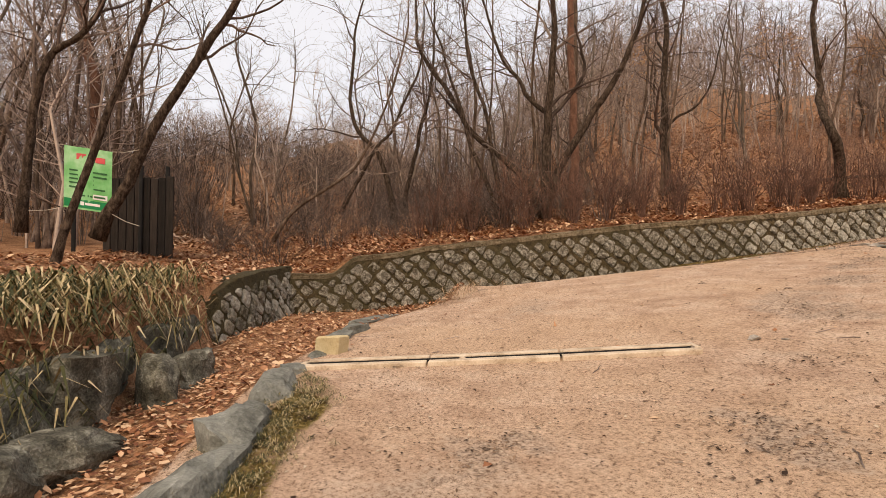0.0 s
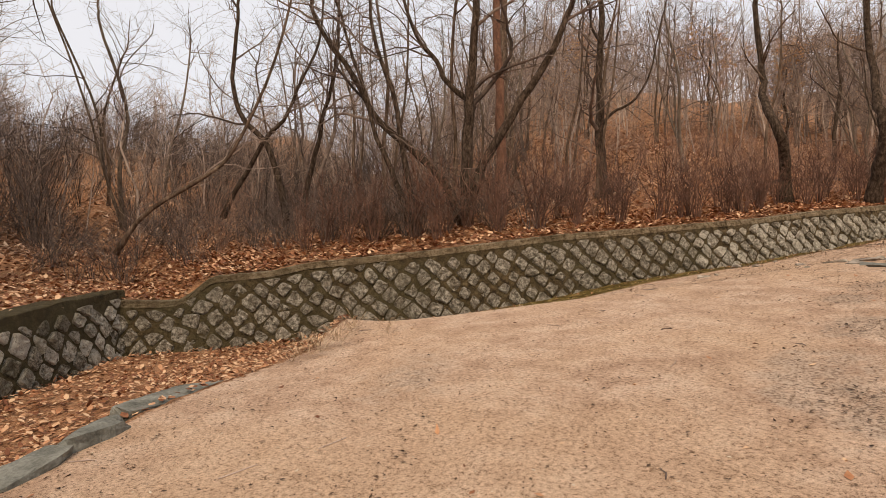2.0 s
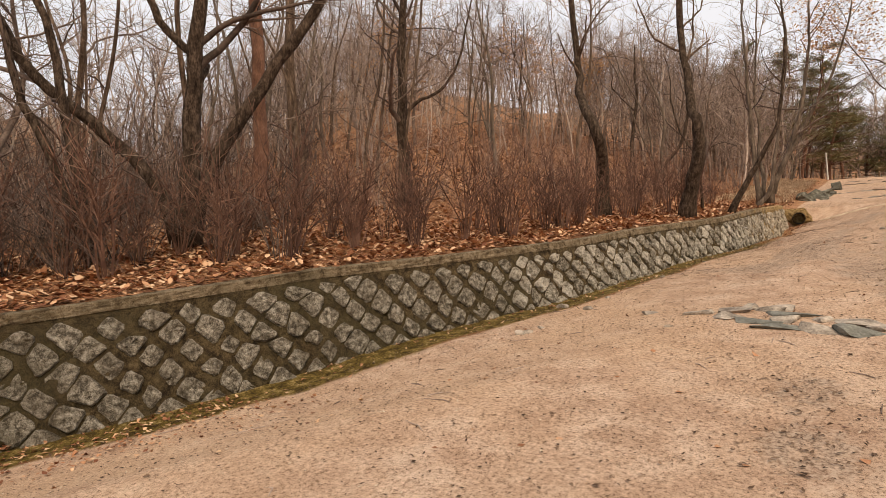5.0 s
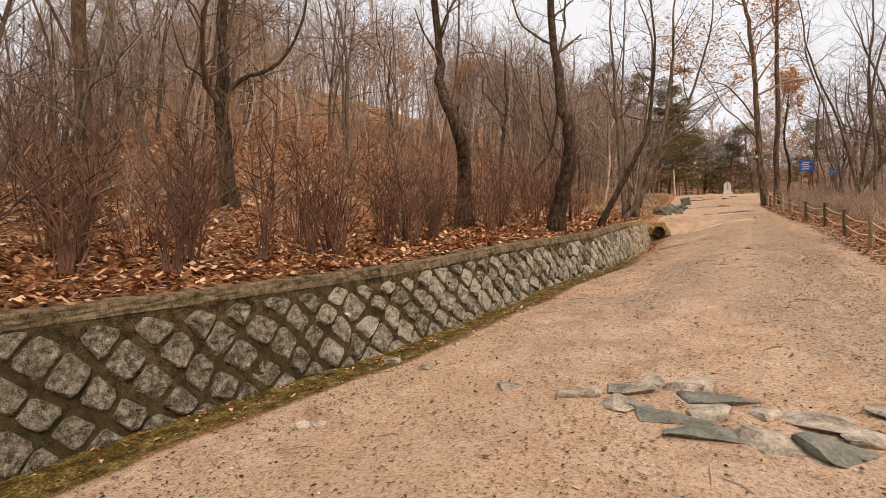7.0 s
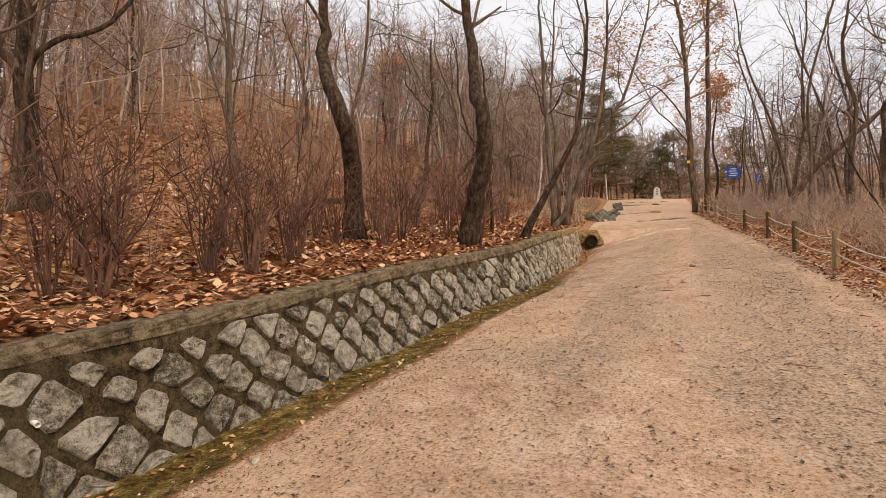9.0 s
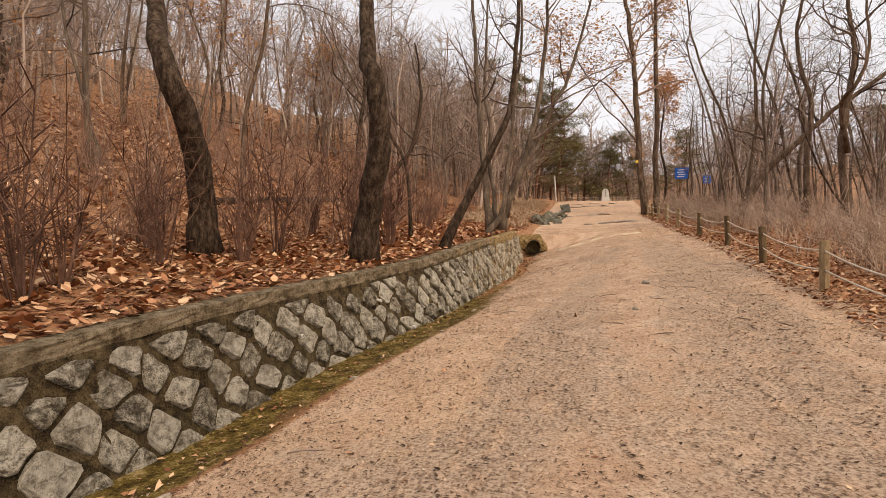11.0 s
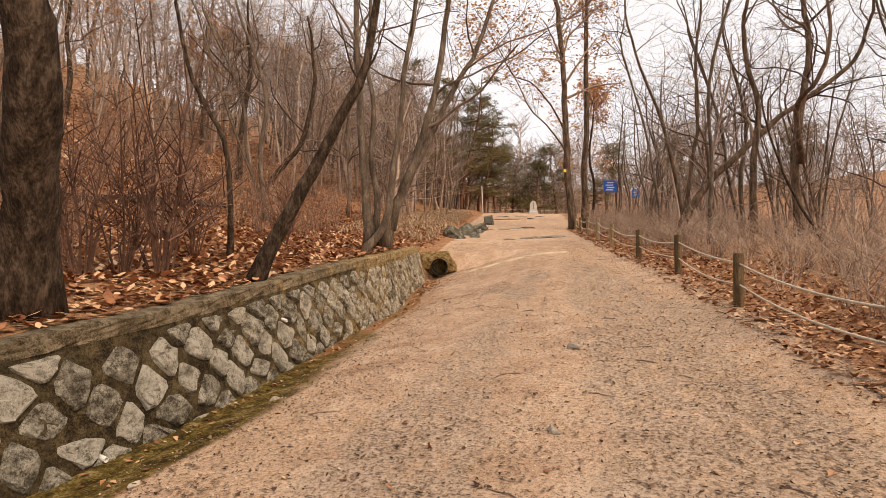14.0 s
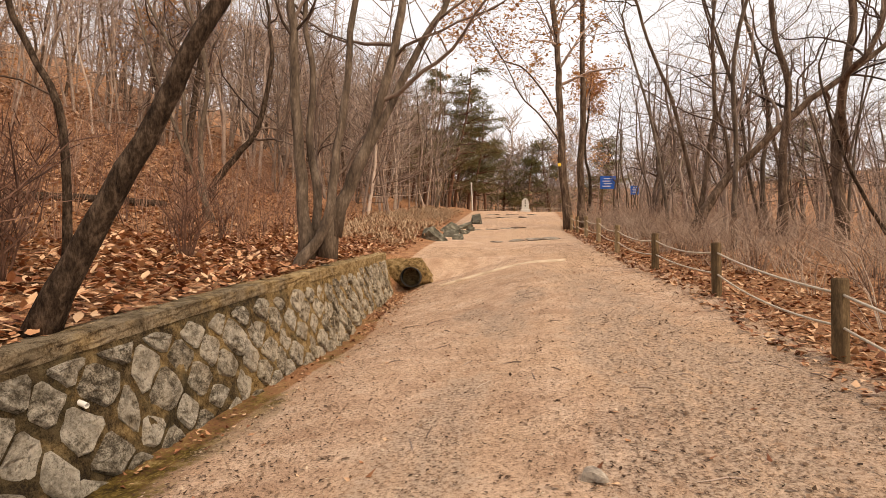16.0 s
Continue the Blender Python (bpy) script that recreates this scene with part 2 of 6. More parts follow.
# needle colour raised to stand for haze and to offset the crowns' own shade
MAT_PINE = varied("needles", [(0.25, (0.12, 0.125, 0.06)), (0.5, (0.23, 0.225, 0.115)), (0.8, (0.38, 0.345, 0.2))], 2, 30, 0.8, 0, 0.01, island=0.7)
MAT_BAMBOO = varied("dwarf bamboo", [(0.2, (0.035, 0.04, 0.014)), (0.5, (0.11, 0.1, 0.036)), (0.74, (0.28, 0.215, 0.1)), (0.96, (0.56, 0.45, 0.27))], 2, 30, 0.7, 0, 0.01, island=1.1)
MAT_POST = varied("weathered post", [(0.34, (0.075, 0.048, 0.024)), (0.5, (0.19, 0.13, 0.07)), (0.64, (0.32, 0.235, 0.14))], 6, 60, 0.85, 0.5, 0.008, (3, 3, 0.5), objects=0.25)
MAT_ROPE = varied("rope", [(0.3, (0.4, 0.34, 0.27)), (0.7, (0.66, 0.6, 0.5))], 10, 90, 0.9, 0.4, 0.004)
MAT_TIMBER = varied("drain timber", [(0.32, (0.28, 0.2, 0.13)), (0.48, (0.52, 0.41, 0.3)), (0.66, (0.68, 0.57, 0.44))], 5, 60, 0.85, 0.4, 0.006)
MAT_BLOCK = varied("yellowish concrete", [(0.3, (0.3, 0.23, 0.12)), (0.5, (0.5, 0.4, 0.23)), (0.7, (0.62, 0.53, 0.34))], 5, 60, 0.9, 0.5, 0.01)
MAT_DARK = varied("black sheet", [(0.3, (0.008, 0.008, 0.008)), (0.7, (0.022, 0.02, 0.019))], 4, 30, 0.8, 0.3, 0.01)
MAT_DARK_BOARD = varied("blackened boards", [(0.3, (0.01, 0.008, 0.007)), (0.5, (0.022, 0.017, 0.014)), (0.7, (0.045, 0.034, 0.028))], 6, 50, 0.9, 0.6, 0.01, (3, 3, 0.4), objects=0.3)
MAT_PIPE = varied("pipe", [(0.3, (0.012, 0.012, 0.012)), (0.7, (0.03, 0.028, 0.026))], 4, 30, 0.6, 0.2, 0.005)
MAT_WHITE = varied("white paint", [(0.3, (0.6, 0.59, 0.56)), (0.7, (0.78, 0.77, 0.74))], 4, 30, 0.6, 0, 0.01)
MAT_GREEN = varied("green print", [(0.35, (0.1, 0.36, 0.1)), (0.5, (0.2, 0.48, 0.2)), (0.65, (0.42, 0.62, 0.4))], 1.2, 4, 0.5, 0, 0.01)
MAT_GREEN_DARK = varied("dark green print", [(0.3, (0.0, 0.16, 0.05)), (0.7, (0.0, 0.22, 0.07))], 4, 30, 0.5, 0)
MAT_PRINT = varied("dark print", [(0.3, (0.02, 0.09, 0.03)), (0.7, (0.03, 0.12, 0.04))], 4, 30, 0.5, 0)
MAT_RED = varied("red print", [(0.3, (0.5, 0.06, 0.07)), (0.7, (0.62, 0.1, 0.1))], 4, 30, 0.5, 0)
MAT_BLUE = varied("blue sign", [(0.3, (0.01, 0.09, 0.42)), (0.7, (0.02, 0.13, 0.55))], 4, 30, 0.4, 0)
MAT_YELLOW = varied("yellow tag", [(0.3, (0.75, 0.5, 0.05)), (0.7, (0.85, 0.6, 0.08))], 4, 30, 0.5, 0)
MAT_GRANITE = varied("dressed granite", [(0.3, (0.42, 0.41, 0.39)), (0.7, (0.6, 0.59, 0.56))], 8, 80, 0.8, 0.2, 0.004)


# ---- plan ----
def table(rows):
    a = np.array(rows, float)
    return lambda v: np.interp(v, a[:, 0], a[:, 1])


def smooth(v, a, b):
    t = np.clip((np.asarray(v, float) - a) / (b - a), 0, 1)
    return t * t * (3 - 2 * t)


# x of the line that parts the high bank (smaller x) from the track and ditch (larger x), by y
EDGE = table([(-60, 32), (-40, 6.5), (-36, 1.5), (-34.6, -0.8), (-33.8, -2.0), (-33.0, -3.4), (-32.1, -5.1), (-31.5, -6.0), (-30.55, -7.15), (-29.8, -8.1), (-29.6, -8.2), (-29.3, -7.98), (-28.6, -7.65), (-27.6, -7.28), (-27, -6.95), (-26, -6.3), (-25.05, -5.7), (-23, -4.6), (-21, -3.8), (-19.2, -3.0), (-16.9, -2.4), (-14.6, -1.95), (-12.2, -1.4), (-10.6, -0.98), (-7.9, -0.55), (-5.5, -0.2), (-2, 0.0), (0.3, 0.0), (3, 0.1), (7, 0.5), (14, 0.7), (37, 2.0), (45, 2.6), (60, 4), (400, 12)])
TRACK = table([(-300, -16), (-60, -6.2), (-40, -4.75), (-34, -4.35), (-31.5, -4.12), (-29, -3.88), (-26, -3.45), (-23, -3.06), (-20, -2.69), (-17, -2.3), (-14, -1.97), (-11, -1.62), (-7.5, -1.2), (-4, -0.7), (0, -0.15), (10, 1.3), (20, 2.75), (42, 5.85), (46, 6.25), (60, 6.6), (120, 7), (400, 8)])
BASE = table([(-29.8, -4.55), (-29.1, -4.5), (-28.1, -4.42), (-26.8, -4.29), (-25.4, -3.97), (-23.3, -3.62), (-21.3, -3.22), (-19.6, -2.96), (-18.1, -2.8), (-16.6, -2.58), (-15.1, -2.45), (-14.2, -2.28), (-12.7, -2.12), (-11.4, -2.0), (-9.6, -1.83), (-7.6, -1.62), (-5.8, -1.45), (-4.2, -1.38), (-2.9, -1.1), (0.5, -0.85)])
TOP = table([(-60, -5), (-40, -3.9), (-34, -3.75), (-32, -3.62), (-30.5, -3.5), (-29.0, -3.52), (-28.8, -3.48), (-28.35, -3.08), (-27.4, -2.98), (-26.8, -2.82), (-25, -2.59), (-22.5, -2.23), (-20.7, -2.06), (-19.6, -1.94), (-17.5, -1.74), (-15.3, -1.47), (-14.2, -1.36), (-12.4, -1.19), (-10.2, -0.95), (-8, -0.66), (-6.7, -0.5), (-3.9, -0.24), (-2.1, -0.08), (0.3, 0.1), (3, 0.4), (7, 1.1), (20, 3.0), (42, 6.1), (60, 6.9), (120, 7.4), (400, 8)])
DITCH = table([(-60, -6.9), (-36, -5.1), (-33, -4.8), (-31, -4.55), (-29, -4.42), (-27, -4.27), (-25.5, -3.92), (-24.4, -3.6)])
KERB = table([(-60, 36), (-40, 11), (-36, 6.0), (-34.4, 3.4), (-33.4, 1.5), (-32.9, 0.6), (-32.4, -0.25), (-31.8, -0.95), (-30.3, -2.35), (-29.5, -2.8), (-28.5, -3.25), (-27.5, -4.4), (-26.3, -5.7), (-25.2, -6.0), (-24.4, -5.4), (-23, -4.6)])


def bumps(x, y, size, seed=0.0):
    """A cheap smooth noise in plan, between about -1 and 1."""
    x, y = np.asarray(x) / size + seed, np.asarray(y) / size - seed
    return (np.sin(1.7 * x + 1.3 * np.sin(0.9 * y)) + np.sin(1.1 * y + 1.7 * np.sin(0.7 * x + 2)) + np.sin(2.3 * (x + y) * 0.7 + 1)) / 3


def ground_z(x, y):
    x, y = np.asarray(x, float), np.asarray(y, float)
    e = EDGE(y)
    d = e - x
    # bank behind the wall and the hill above it
    far = np.maximum(d, 0)
    valley = 1 - 0.72 * np.exp(-(((x + 8) * 0.57 + (y + 27) * 0.82) / 12.0) ** 2) * smooth(-x, 6, 10)
    rise = 0.1 * np.minimum(far, 5) + valley * ((0.24 + 0.16 * smooth(y, -16, -6)) * np.clip(far - 4.5, 0, 38) + 0.1 * np.clip(far - 45, 0, 60)) 
    rise = rise * (1 - 0.3 * np.exp(-((y + 9) / 14.0) ** 2) * smooth(-x, 34, 52))
    rise = rise * (1 - 0.45 * (1 - smooth(y, -36, -30)))
    high = TOP(y) - 0.03 + rise + 0.12 * bumps(x, y, 2.3) * smooth(far, 0.6, 3) + 0.35 * bumps(x, y, 9, 3) * smooth(far, 8, 16)
    # track, with the gutter at the foot of the wall
    low = TRACK(y) + 0.014 * bumps(x, y, 1.7, 5) * smooth(-d, 0.5, 1.5) + 0.05 * np.clip(x - 1.5, 0, 6) * smooth(y, -26, -14) * (1 - smooth(y, 2, 12))
    gutter = smooth(y, -27.5, -26) * (1 - smooth(y, 0.95, 1.2))
    late = smooth(y, -23, -17)
    fall = 1 - np.clip((-d - 0.35) / (3.1 - 0.4 * late), 0, 1) ** (1.6 - 0.75 * late)
    low = low + gutter * fall * (BASE(np.minimum(y, 0.5)) + 0.03 - TRACK(y))
    k = smooth(x, KERB(y) - 0.5, KERB(y) + 0.02)
    inditch = 1 - smooth(y, -26.2, -25.0)
    k = 1 - (1 - k) * inditch
    low = low * k + (DITCH(y) + 0.06 * bumps(x, y, 0.8)) * (1 - k)
    low = low + 0.25 * bumps(x, y, 14, 7) * smooth(x, 7, 14) - 0.03 * np.clip(x - 6, 0, 30)
    hill = smooth(y, 56, 130) * 15 + smooth(x, 40, 160) * 10
    walled = smooth(y, -32.0, -31.8) * (1 - smooth(y, 0.3, 0.5))
    step = np.where(d > 0, 1.0, 0.0)
    soft = smooth(d, -0.55, 0.75)
    step = np.where(walled > 0.5, smooth(d, 0.1, 0.3), soft)
    return low * (1 - step) + high * step + hill


def gz(x, y):
    return float(ground_z(x, y))


STAINS = ((0.98, -11.6, 0.4), (0.8, -13.17, 0.4), (3.3, -11.26, 0.3), (3.16, -12.23, 0.4), (2.7, -3.9, 0.28), (1.84, -4.35, 0.25), (3.3, -7.05, 0.3), (2.86, -9.29, 0.3), (4.4, -8.65, 0.45), (0.72, -14.25, 0.45), (0.12, -16.21, 0.4), (1.62, -17.25, 0.35), (2.4, -31.75, 0.15), (3.38, -30.68, 0.2), (3.08, -30.4, 0.14), (2.67, -29.05, 0.2), (2.18, -27.41, 0.2), (1.77, -27.18, 0.2), (1.33, -25.13, 0.22), (0.8, -22.76, 0.2), (0.8, -23.73, 0.22), (2.8, -12.56, 0.35))
# the two wheel tracks in which dark gravel gathers
RUTS = (table([(-19, -0.1), (-16, 0.35), (-14, 0.78), (-12, 0.98), (-10, 1.35), (-8, 1.75), (-4, 2.5), (0, 2.6)]), table([(-19, 2.0), (-13, 3.0), (-9, 3.0), (-7, 3.3), (-4, 3.6), (0, 3.7)]))


def stained(x, y):
    """Where dark debris has gathered on the trail."""
    return sum(np.exp(-((x - a) / r) ** 2 - ((y - b) / (1.8 * r)) ** 2) for a, b, r in STAINS)


# ---- mesh helpers ----
class Geo:
    """Vertices and faces gathered for one mesh."""

    def __init__(self):
        self.v, self.f = [], []

    def add(self, verts, faces):
        k = len(self.v)
        self.v.extend([tuple(p) for p in verts])
        self.f.extend([tuple(i + k for i in q) for q in faces])

    def mesh(self, name, mat, smooth_faces=False):
        me = bpy.data.meshes.new(name)
        me.from_pydata(self.v, [], self.f)
        me.materials.append(mat)
        if smooth_faces:
            me.polygons.foreach_set("use_smooth", [True] * len(me.polygons))
        me.update()
        return me

    def tube(self, pts, radii, sides=6, caps=True):
        pts = np.asarray(pts, float)
        t = np.gradient(pts, axis=0)
        t /= np.linalg.norm(t, axis=1)[:, None] + 1e-9
        ref = np.array([0.31, 0.95, 0.05]) if abs(t[0][1]) < 0.8 else np.array([1.0, 0.1, 0.0])
        rings = []
        for p, tt, r in zip(pts, t, radii):
            a = np.cross(tt, ref)
            a /= np.linalg.norm(a) + 1e-9
            b = np.cross(tt, a)
            ref = np.cross(a, tt)
            for i in range(sides):
                th = 2 * math.pi * i / sides
                rings.append(p + r * (math.cos(th) * a + math.sin(th) * b))
        n, faces = len(pts), []
        for i in range(n - 1):
            for j in range(sides):
                q = (j + 1) % sides
                faces.append((i * sides + j, i * sides + q, (i + 1) * sides + q, (i + 1) * sides + j))
        if caps:
            faces.append(tuple(range(sides))[::-1])
            faces.append(tuple((n - 1) * sides + j for j in range(sides)))
        self.add(rings, faces)

    def box(self, c, size, rz=0.0, bevel=0.0):
        x, y, z = [s / 2 for s in size]
        b = bevel
        cs, sn = math.cos(rz), math.sin(rz)
        if b <= 0:
            ring = [[(-x, -y), (x, -y), (x, y), (-x, y)]] * 2
            levels = [-z, z]
        else:
            full = [(-x + b, -y), (x - b, -y), (x, -y + b), (x, y - b), (x - b, y), (-x + b, y), (-x, y - b), (-x, -y + b)]
            inn = [(px * (x - b) / x, py * (y - b) / y) for px, py in full]
            ring, levels = [inn, full, full, inn], [-z, -z + b, z - b, z]
        verts = [(c[0] + px * cs - py * sn, c[1] + px * sn + py * cs, c[2] + h) for rr, h in zip(ring, levels) for px, py in rr]
        k = len(ring[0])
        faces = [tuple(range(k))[::-1]]
        for i in range(len(ring) - 1):
            faces += [(i * k + j, i * k + (j + 1) % k, (i + 1) * k + (j + 1) % k, (i + 1) * k + j) for j in range(k)]
        faces.append(tuple((len(ring) - 1) * k + j for j in range(k)))
        self.add(verts, faces)


def thing(name, label, category, group="", kind="", at=(0, 0, 0)):
    ob = new(name)
    ob.location = at
    ob.empty_display_size = 0.1
    return tagged(ob, label, category, group, kind)


def part(name, geo, mat, parent, label="", smooth_faces=False):
    """One mesh under a thing; the vertices are given in world places."""
    me = geo.mesh(name, mat, smooth_faces)
    ob = new(name, me)
    ob.parent = parent
    ob.matrix_parent_inverse = parent.matrix_basis.inverted() if parent.parent is None else Matrix.Identity(4)
    if label:
        tagged(ob, label)
    return ob


def curve_through(pts, n):
    """A smooth line through the points."""
    p = np.asarray(pts, float)
    p = np.vstack([2 * p[0] - p[1], p, 2 * p[-1] - p[-2]])
    out = []
    seg = len(p) - 3
    for s in np.linspace(0, seg - 1e-6, n):
        i = int(s)
        t = s - i
        a, b, c, d = p[i], p[i + 1], p[i + 2], p[i + 3]
        out.append(0.5 * (2 * b + (c - a) * t + (2 * a - 5 * b + 4 * c - d) * t * t + (3 * b - a - 3 * c + d) * t ** 3))
    return np.array(out)


# ---- ground ----
def build_ground():
    ys = np.concatenate([-np.geomspace(400, 62, 12), np.arange(-60, -37, 1.0), np.arange(-37, -23.2, 0.16), np.arange(-23.2, 2, 0.2), np.arange(2, 20, 0.6), np.arange(20, 62, 2.0), np.geomspace(64, 600, 16)])
    us = np.concatenate([-np.geomspace(500, 42, 14), np.arange(-40, -12, 1.6), np.arange(-12, -3, 0.5), np.arange(-3, -0.5, 0.22), [-0.36, -0.3, -0.2, -0.1, 0.0, 0.1, 0.2], np.arange(0.32, 7.2, 0.17), np.arange(7.3, 12, 0.5), np.arange(12, 40, 2.0), np.geomspace(42, 500, 14)])
    Y, U = np.meshgrid(ys, us, indexing="ij")
    X = EDGE(np.clip(Y, -34.6, 20)) + U
    Z = ground_z(X, Y)
    nu = len(us)
    faces = [(i * nu + j, i * nu + j + 1, (i + 1) * nu + j + 1, (i + 1) * nu + j) for i in range(len(ys) - 1) for j in range(nu - 1)]
    me = bpy.data.meshes.new("ground")
    me.from_pydata(np.stack([X, Y, Z], -1).reshape(-1, 3).tolist(), [], faces)
    me.materials.append(MAT_GROUND)
    me.polygons.foreach_set("use_smooth", [True] * len(me.polygons))
    e = EDGE(Y)
    fence = FENCE(Y)
    near = smooth(Y, -13, -8)
    track = smooth(X - e, 0.6 - 0.35 * near, 0.95 - 0.4 * near) * (1 - smooth(X, fence - 0.5, fence + 0.5))
    track = track * (1 - smooth(Y, 54, 60))
    inditch = 1 - smooth(Y, -26.6, -25.2)
    track = track * (1 - inditch * (1 - smooth(X, KERB(Y) - 0.05, KERB(Y) + 0.25)))
    moss = (1 - smooth(np.abs(X - e - 0.34), 0.2, 0.58 + 0.25 * (1 - smooth(Y, -23, -19)))) * smooth(Y, -28.4, -26.5) * (1 - 0.45 * smooth(Y, -11, -7)) * (1 - smooth(Y, -0.5, 0.3)) * (0.82 + 0.2 * bumps(X, Y, 0.5, 6))
    moss = np.maximum(moss, 0.85 * (1 - smooth(np.abs(X - KERB(Y) - 1.15), 0.2, 0.6)) * smooth(Y, -33.8, -33.4) * (1 - smooth(Y, -32.3, -31.9)) * (0.95 + 0.5 * bumps(X, Y, 0.45, 2)))
    wet = 0.6 * (1 - smooth(np.abs(X - fence + 1.4 + 0.4 * bumps(X, Y, 3)), 0.2, 1.1)) + 0.5 * (1 - smooth(np.abs(X - 1.2 - 0.5 * bumps(0, Y, 4)), 0.1, 0.8)) * (0.6 + 0.6 * bumps(X, Y, 2.0, 9))
    wet = wet * smooth(Y, -40, -20) * (1 - smooth(Y, -4, 2)) * track + 0.9 * track * np.maximum(0, bumps(X, Y, 1.1, 2) - 0.35)
    wet = wet + 1.1 * stained(X, Y)
    for k, rut in enumerate(RUTS):
        wet = wet + (0.85 - 0.15 * k) * np.exp(-((X - rut(Y)) / 0.42) ** 2) * smooth(Y, -20, -16) * (1 - smooth(Y, -6, -3)) * (0.75 + 0.45 * bumps(X, Y, 0.8, 3))
    wet = wet + 0.2 * smooth(X, fence - 1.1, fence - 0.3) * smooth(Y, -16, -12) * track
    layer = me.color_attributes.new("cover", "FLOAT_COLOR", "POINT")
    rgba = np.stack([track, moss, wet, np.ones_like(track)], -1).reshape(-1)
    layer.data.foreach_set("color", rgba.astype(np.float32))
    return tagged(new("ground", me), "sandy trail ground with leaf litter on its banks", "ground", kind="structure")


FENCE = table([(-60, 40), (-36, 8.0), (-30, 5.6), (-24, 4.2), (-18, 3.9), (-14.3, 4.05), (-11.02, 4.43), (-7.75, 4.88), (-4.86, 5.17), (-2.4, 5.25), (0.66, 5.35), (4.2, 5.65), (8, 6.0), (14, 6.7), (20, 7.6), (30, 9), (45, 11), (60, 14), (400, 40)])
build_ground()


# ---- retaining walls ----
def wall_frame(line, s):
    """Place, way along and way out of a plan line at the length s."""
    seg = np.linalg.norm(np.diff(line, axis=0), axis=1)
    cum = np.r_[0, np.cumsum(seg)]
    s = min(max(s, 0), cum[-1] - 1e-6)
    p = np.array([np.interp(s, cum, line[:, 0]), np.interp(s, cum, line[:, 1])])
    q = np.array([np.interp(min(s + 0.4, cum[-1]), cum, line[:, 0]), np.interp(min(s + 0.4, cum[-1]), cum, line[:, 1])])
    o = np.array([np.interp(max(s - 0.4, 0), cum, line[:, 0]), np.interp(max(s - 0.4, 0), cum, line[:, 1])])
    t = (q - o) / np.linalg.norm(q - o)
    return p, t, np.array([t[1], -t[0]])


def wall_body(name, line, base, top, parent, mat, lo=-0.4, hi=0.0, out_base=0.13, out_top=-0.1, thick=0.42, step=0.25, wave=0.012):
    """A battered wall along a plan line; base and top give heights by y."""
    total = np.linalg.norm(np.diff(line, axis=0), axis=1).sum()
    n = int(total / step) + 1
    geo, rows = Geo(), []
    for i, s in enumerate(np.linspace(0, total, n)):
        p, t, o = wall_frame(line, s)
        zb, zt = base(p[1]) + lo, top(p[1]) + hi
        zb0 = base(p[1])
        prof = []
        for k in range(6):
            z = zb + (zt - zb) * k / 5
            f = (z - zb0) / max(0.3, top(p[1]) - zb0)
            off = out_base + (out_top - out_base) * f + random.uniform(-wave, wave)
            prof.append((*(p + o * off), z))
        prof.append((*(p + o * (out_top - 0.02 + random.uniform(-wave, wave))), zt + 0.012 + random.uniform(-wave, wave) * 0.7))
        prof.append((*(p + o * (out_top - thick * 0.5)), zt + 0.016 + random.uniform(-wave, wave)))
        prof.append((*(p + o * (out_top - thick)), zt + random.uniform(-wave, wave)))
        prof.append((*(p + o * (out_top - thick)), zb))
        rows.append(prof)
    k = len(rows[0])
    verts = [v for r in rows for v in r]
    faces = [(i * k + j, (i + 1) * k + j, (i + 1) * k + (j + 1) % k, i * k + (j + 1) % k) for i in range(n - 1) for j in range(k)]
    faces += [tuple(range(k)), tuple((n - 1) * k + j for j in range(k))[::-1]]
    geo.add(verts, faces)
    return part(name, geo, mat, parent, smooth_faces=False)


def stone_mesh(poly, rng):
    """A rough-hewn stone: its outline, given as corners round the middle, lies in x and y, z points out of the wall."""
    ring = []
    for (ax, ay), (bx, by) in zip(poly, poly[1:] + poly[:1]):
        for t in (rng.uniform(0.1, 0.2), 0.5, rng.uniform(0.8, 0.9)):
            k = rng.uniform(0.95, 1.05)
            ring.append(((ax + (bx - ax) * t) * k, (ay + (by - ay) * t) * k))
    n, g, h = len(ring), Geo(), rng.uniform(0.02, 0.05)
    tilt = (rng.uniform(-0.12, 0.12), rng.uniform(-0.12, 0.12))
    rise = lambda x, y, d: h + x * tilt[0] + y * tilt[1] + rng.uniform(-d, d)
    verts = [(x * 1.05, y * 1.05, -0.06) for x, y in ring]
    verts += [(x, y, rise(x, y, 0.004) - h * 0.75) for x, y in ring]
    verts += [(x * 0.88 + rng.uniform(-0.01, 0.01), y * 0.88 + rng.uniform(-0.01, 0.01), rise(x, y, 0.011)) for x, y in ring]
    verts += [(x * rng.uniform(0.35, 0.62), y * rng.uniform(0.35, 0.62), rise(x * 0.5, y * 0.5, 0.017)) for x, y in ring]
    verts.append((rng.uniform(-0.03, 0.03), rng.uniform(-0.03, 0.03), rise(0, 0, 0.012)))
    f = []
    for i in range(n):
        q = (i + 1) % n
        f += [(i, q, n + q, n + i), (n + i, n + q, 2 * n + q, 2 * n + i), (2 * n + i, 2 * n + q, 3 * n + q, 3 * n + i), (3 * n + i, 3 * n + q, 4 * n)]
    g.add(verts, f)
    return g


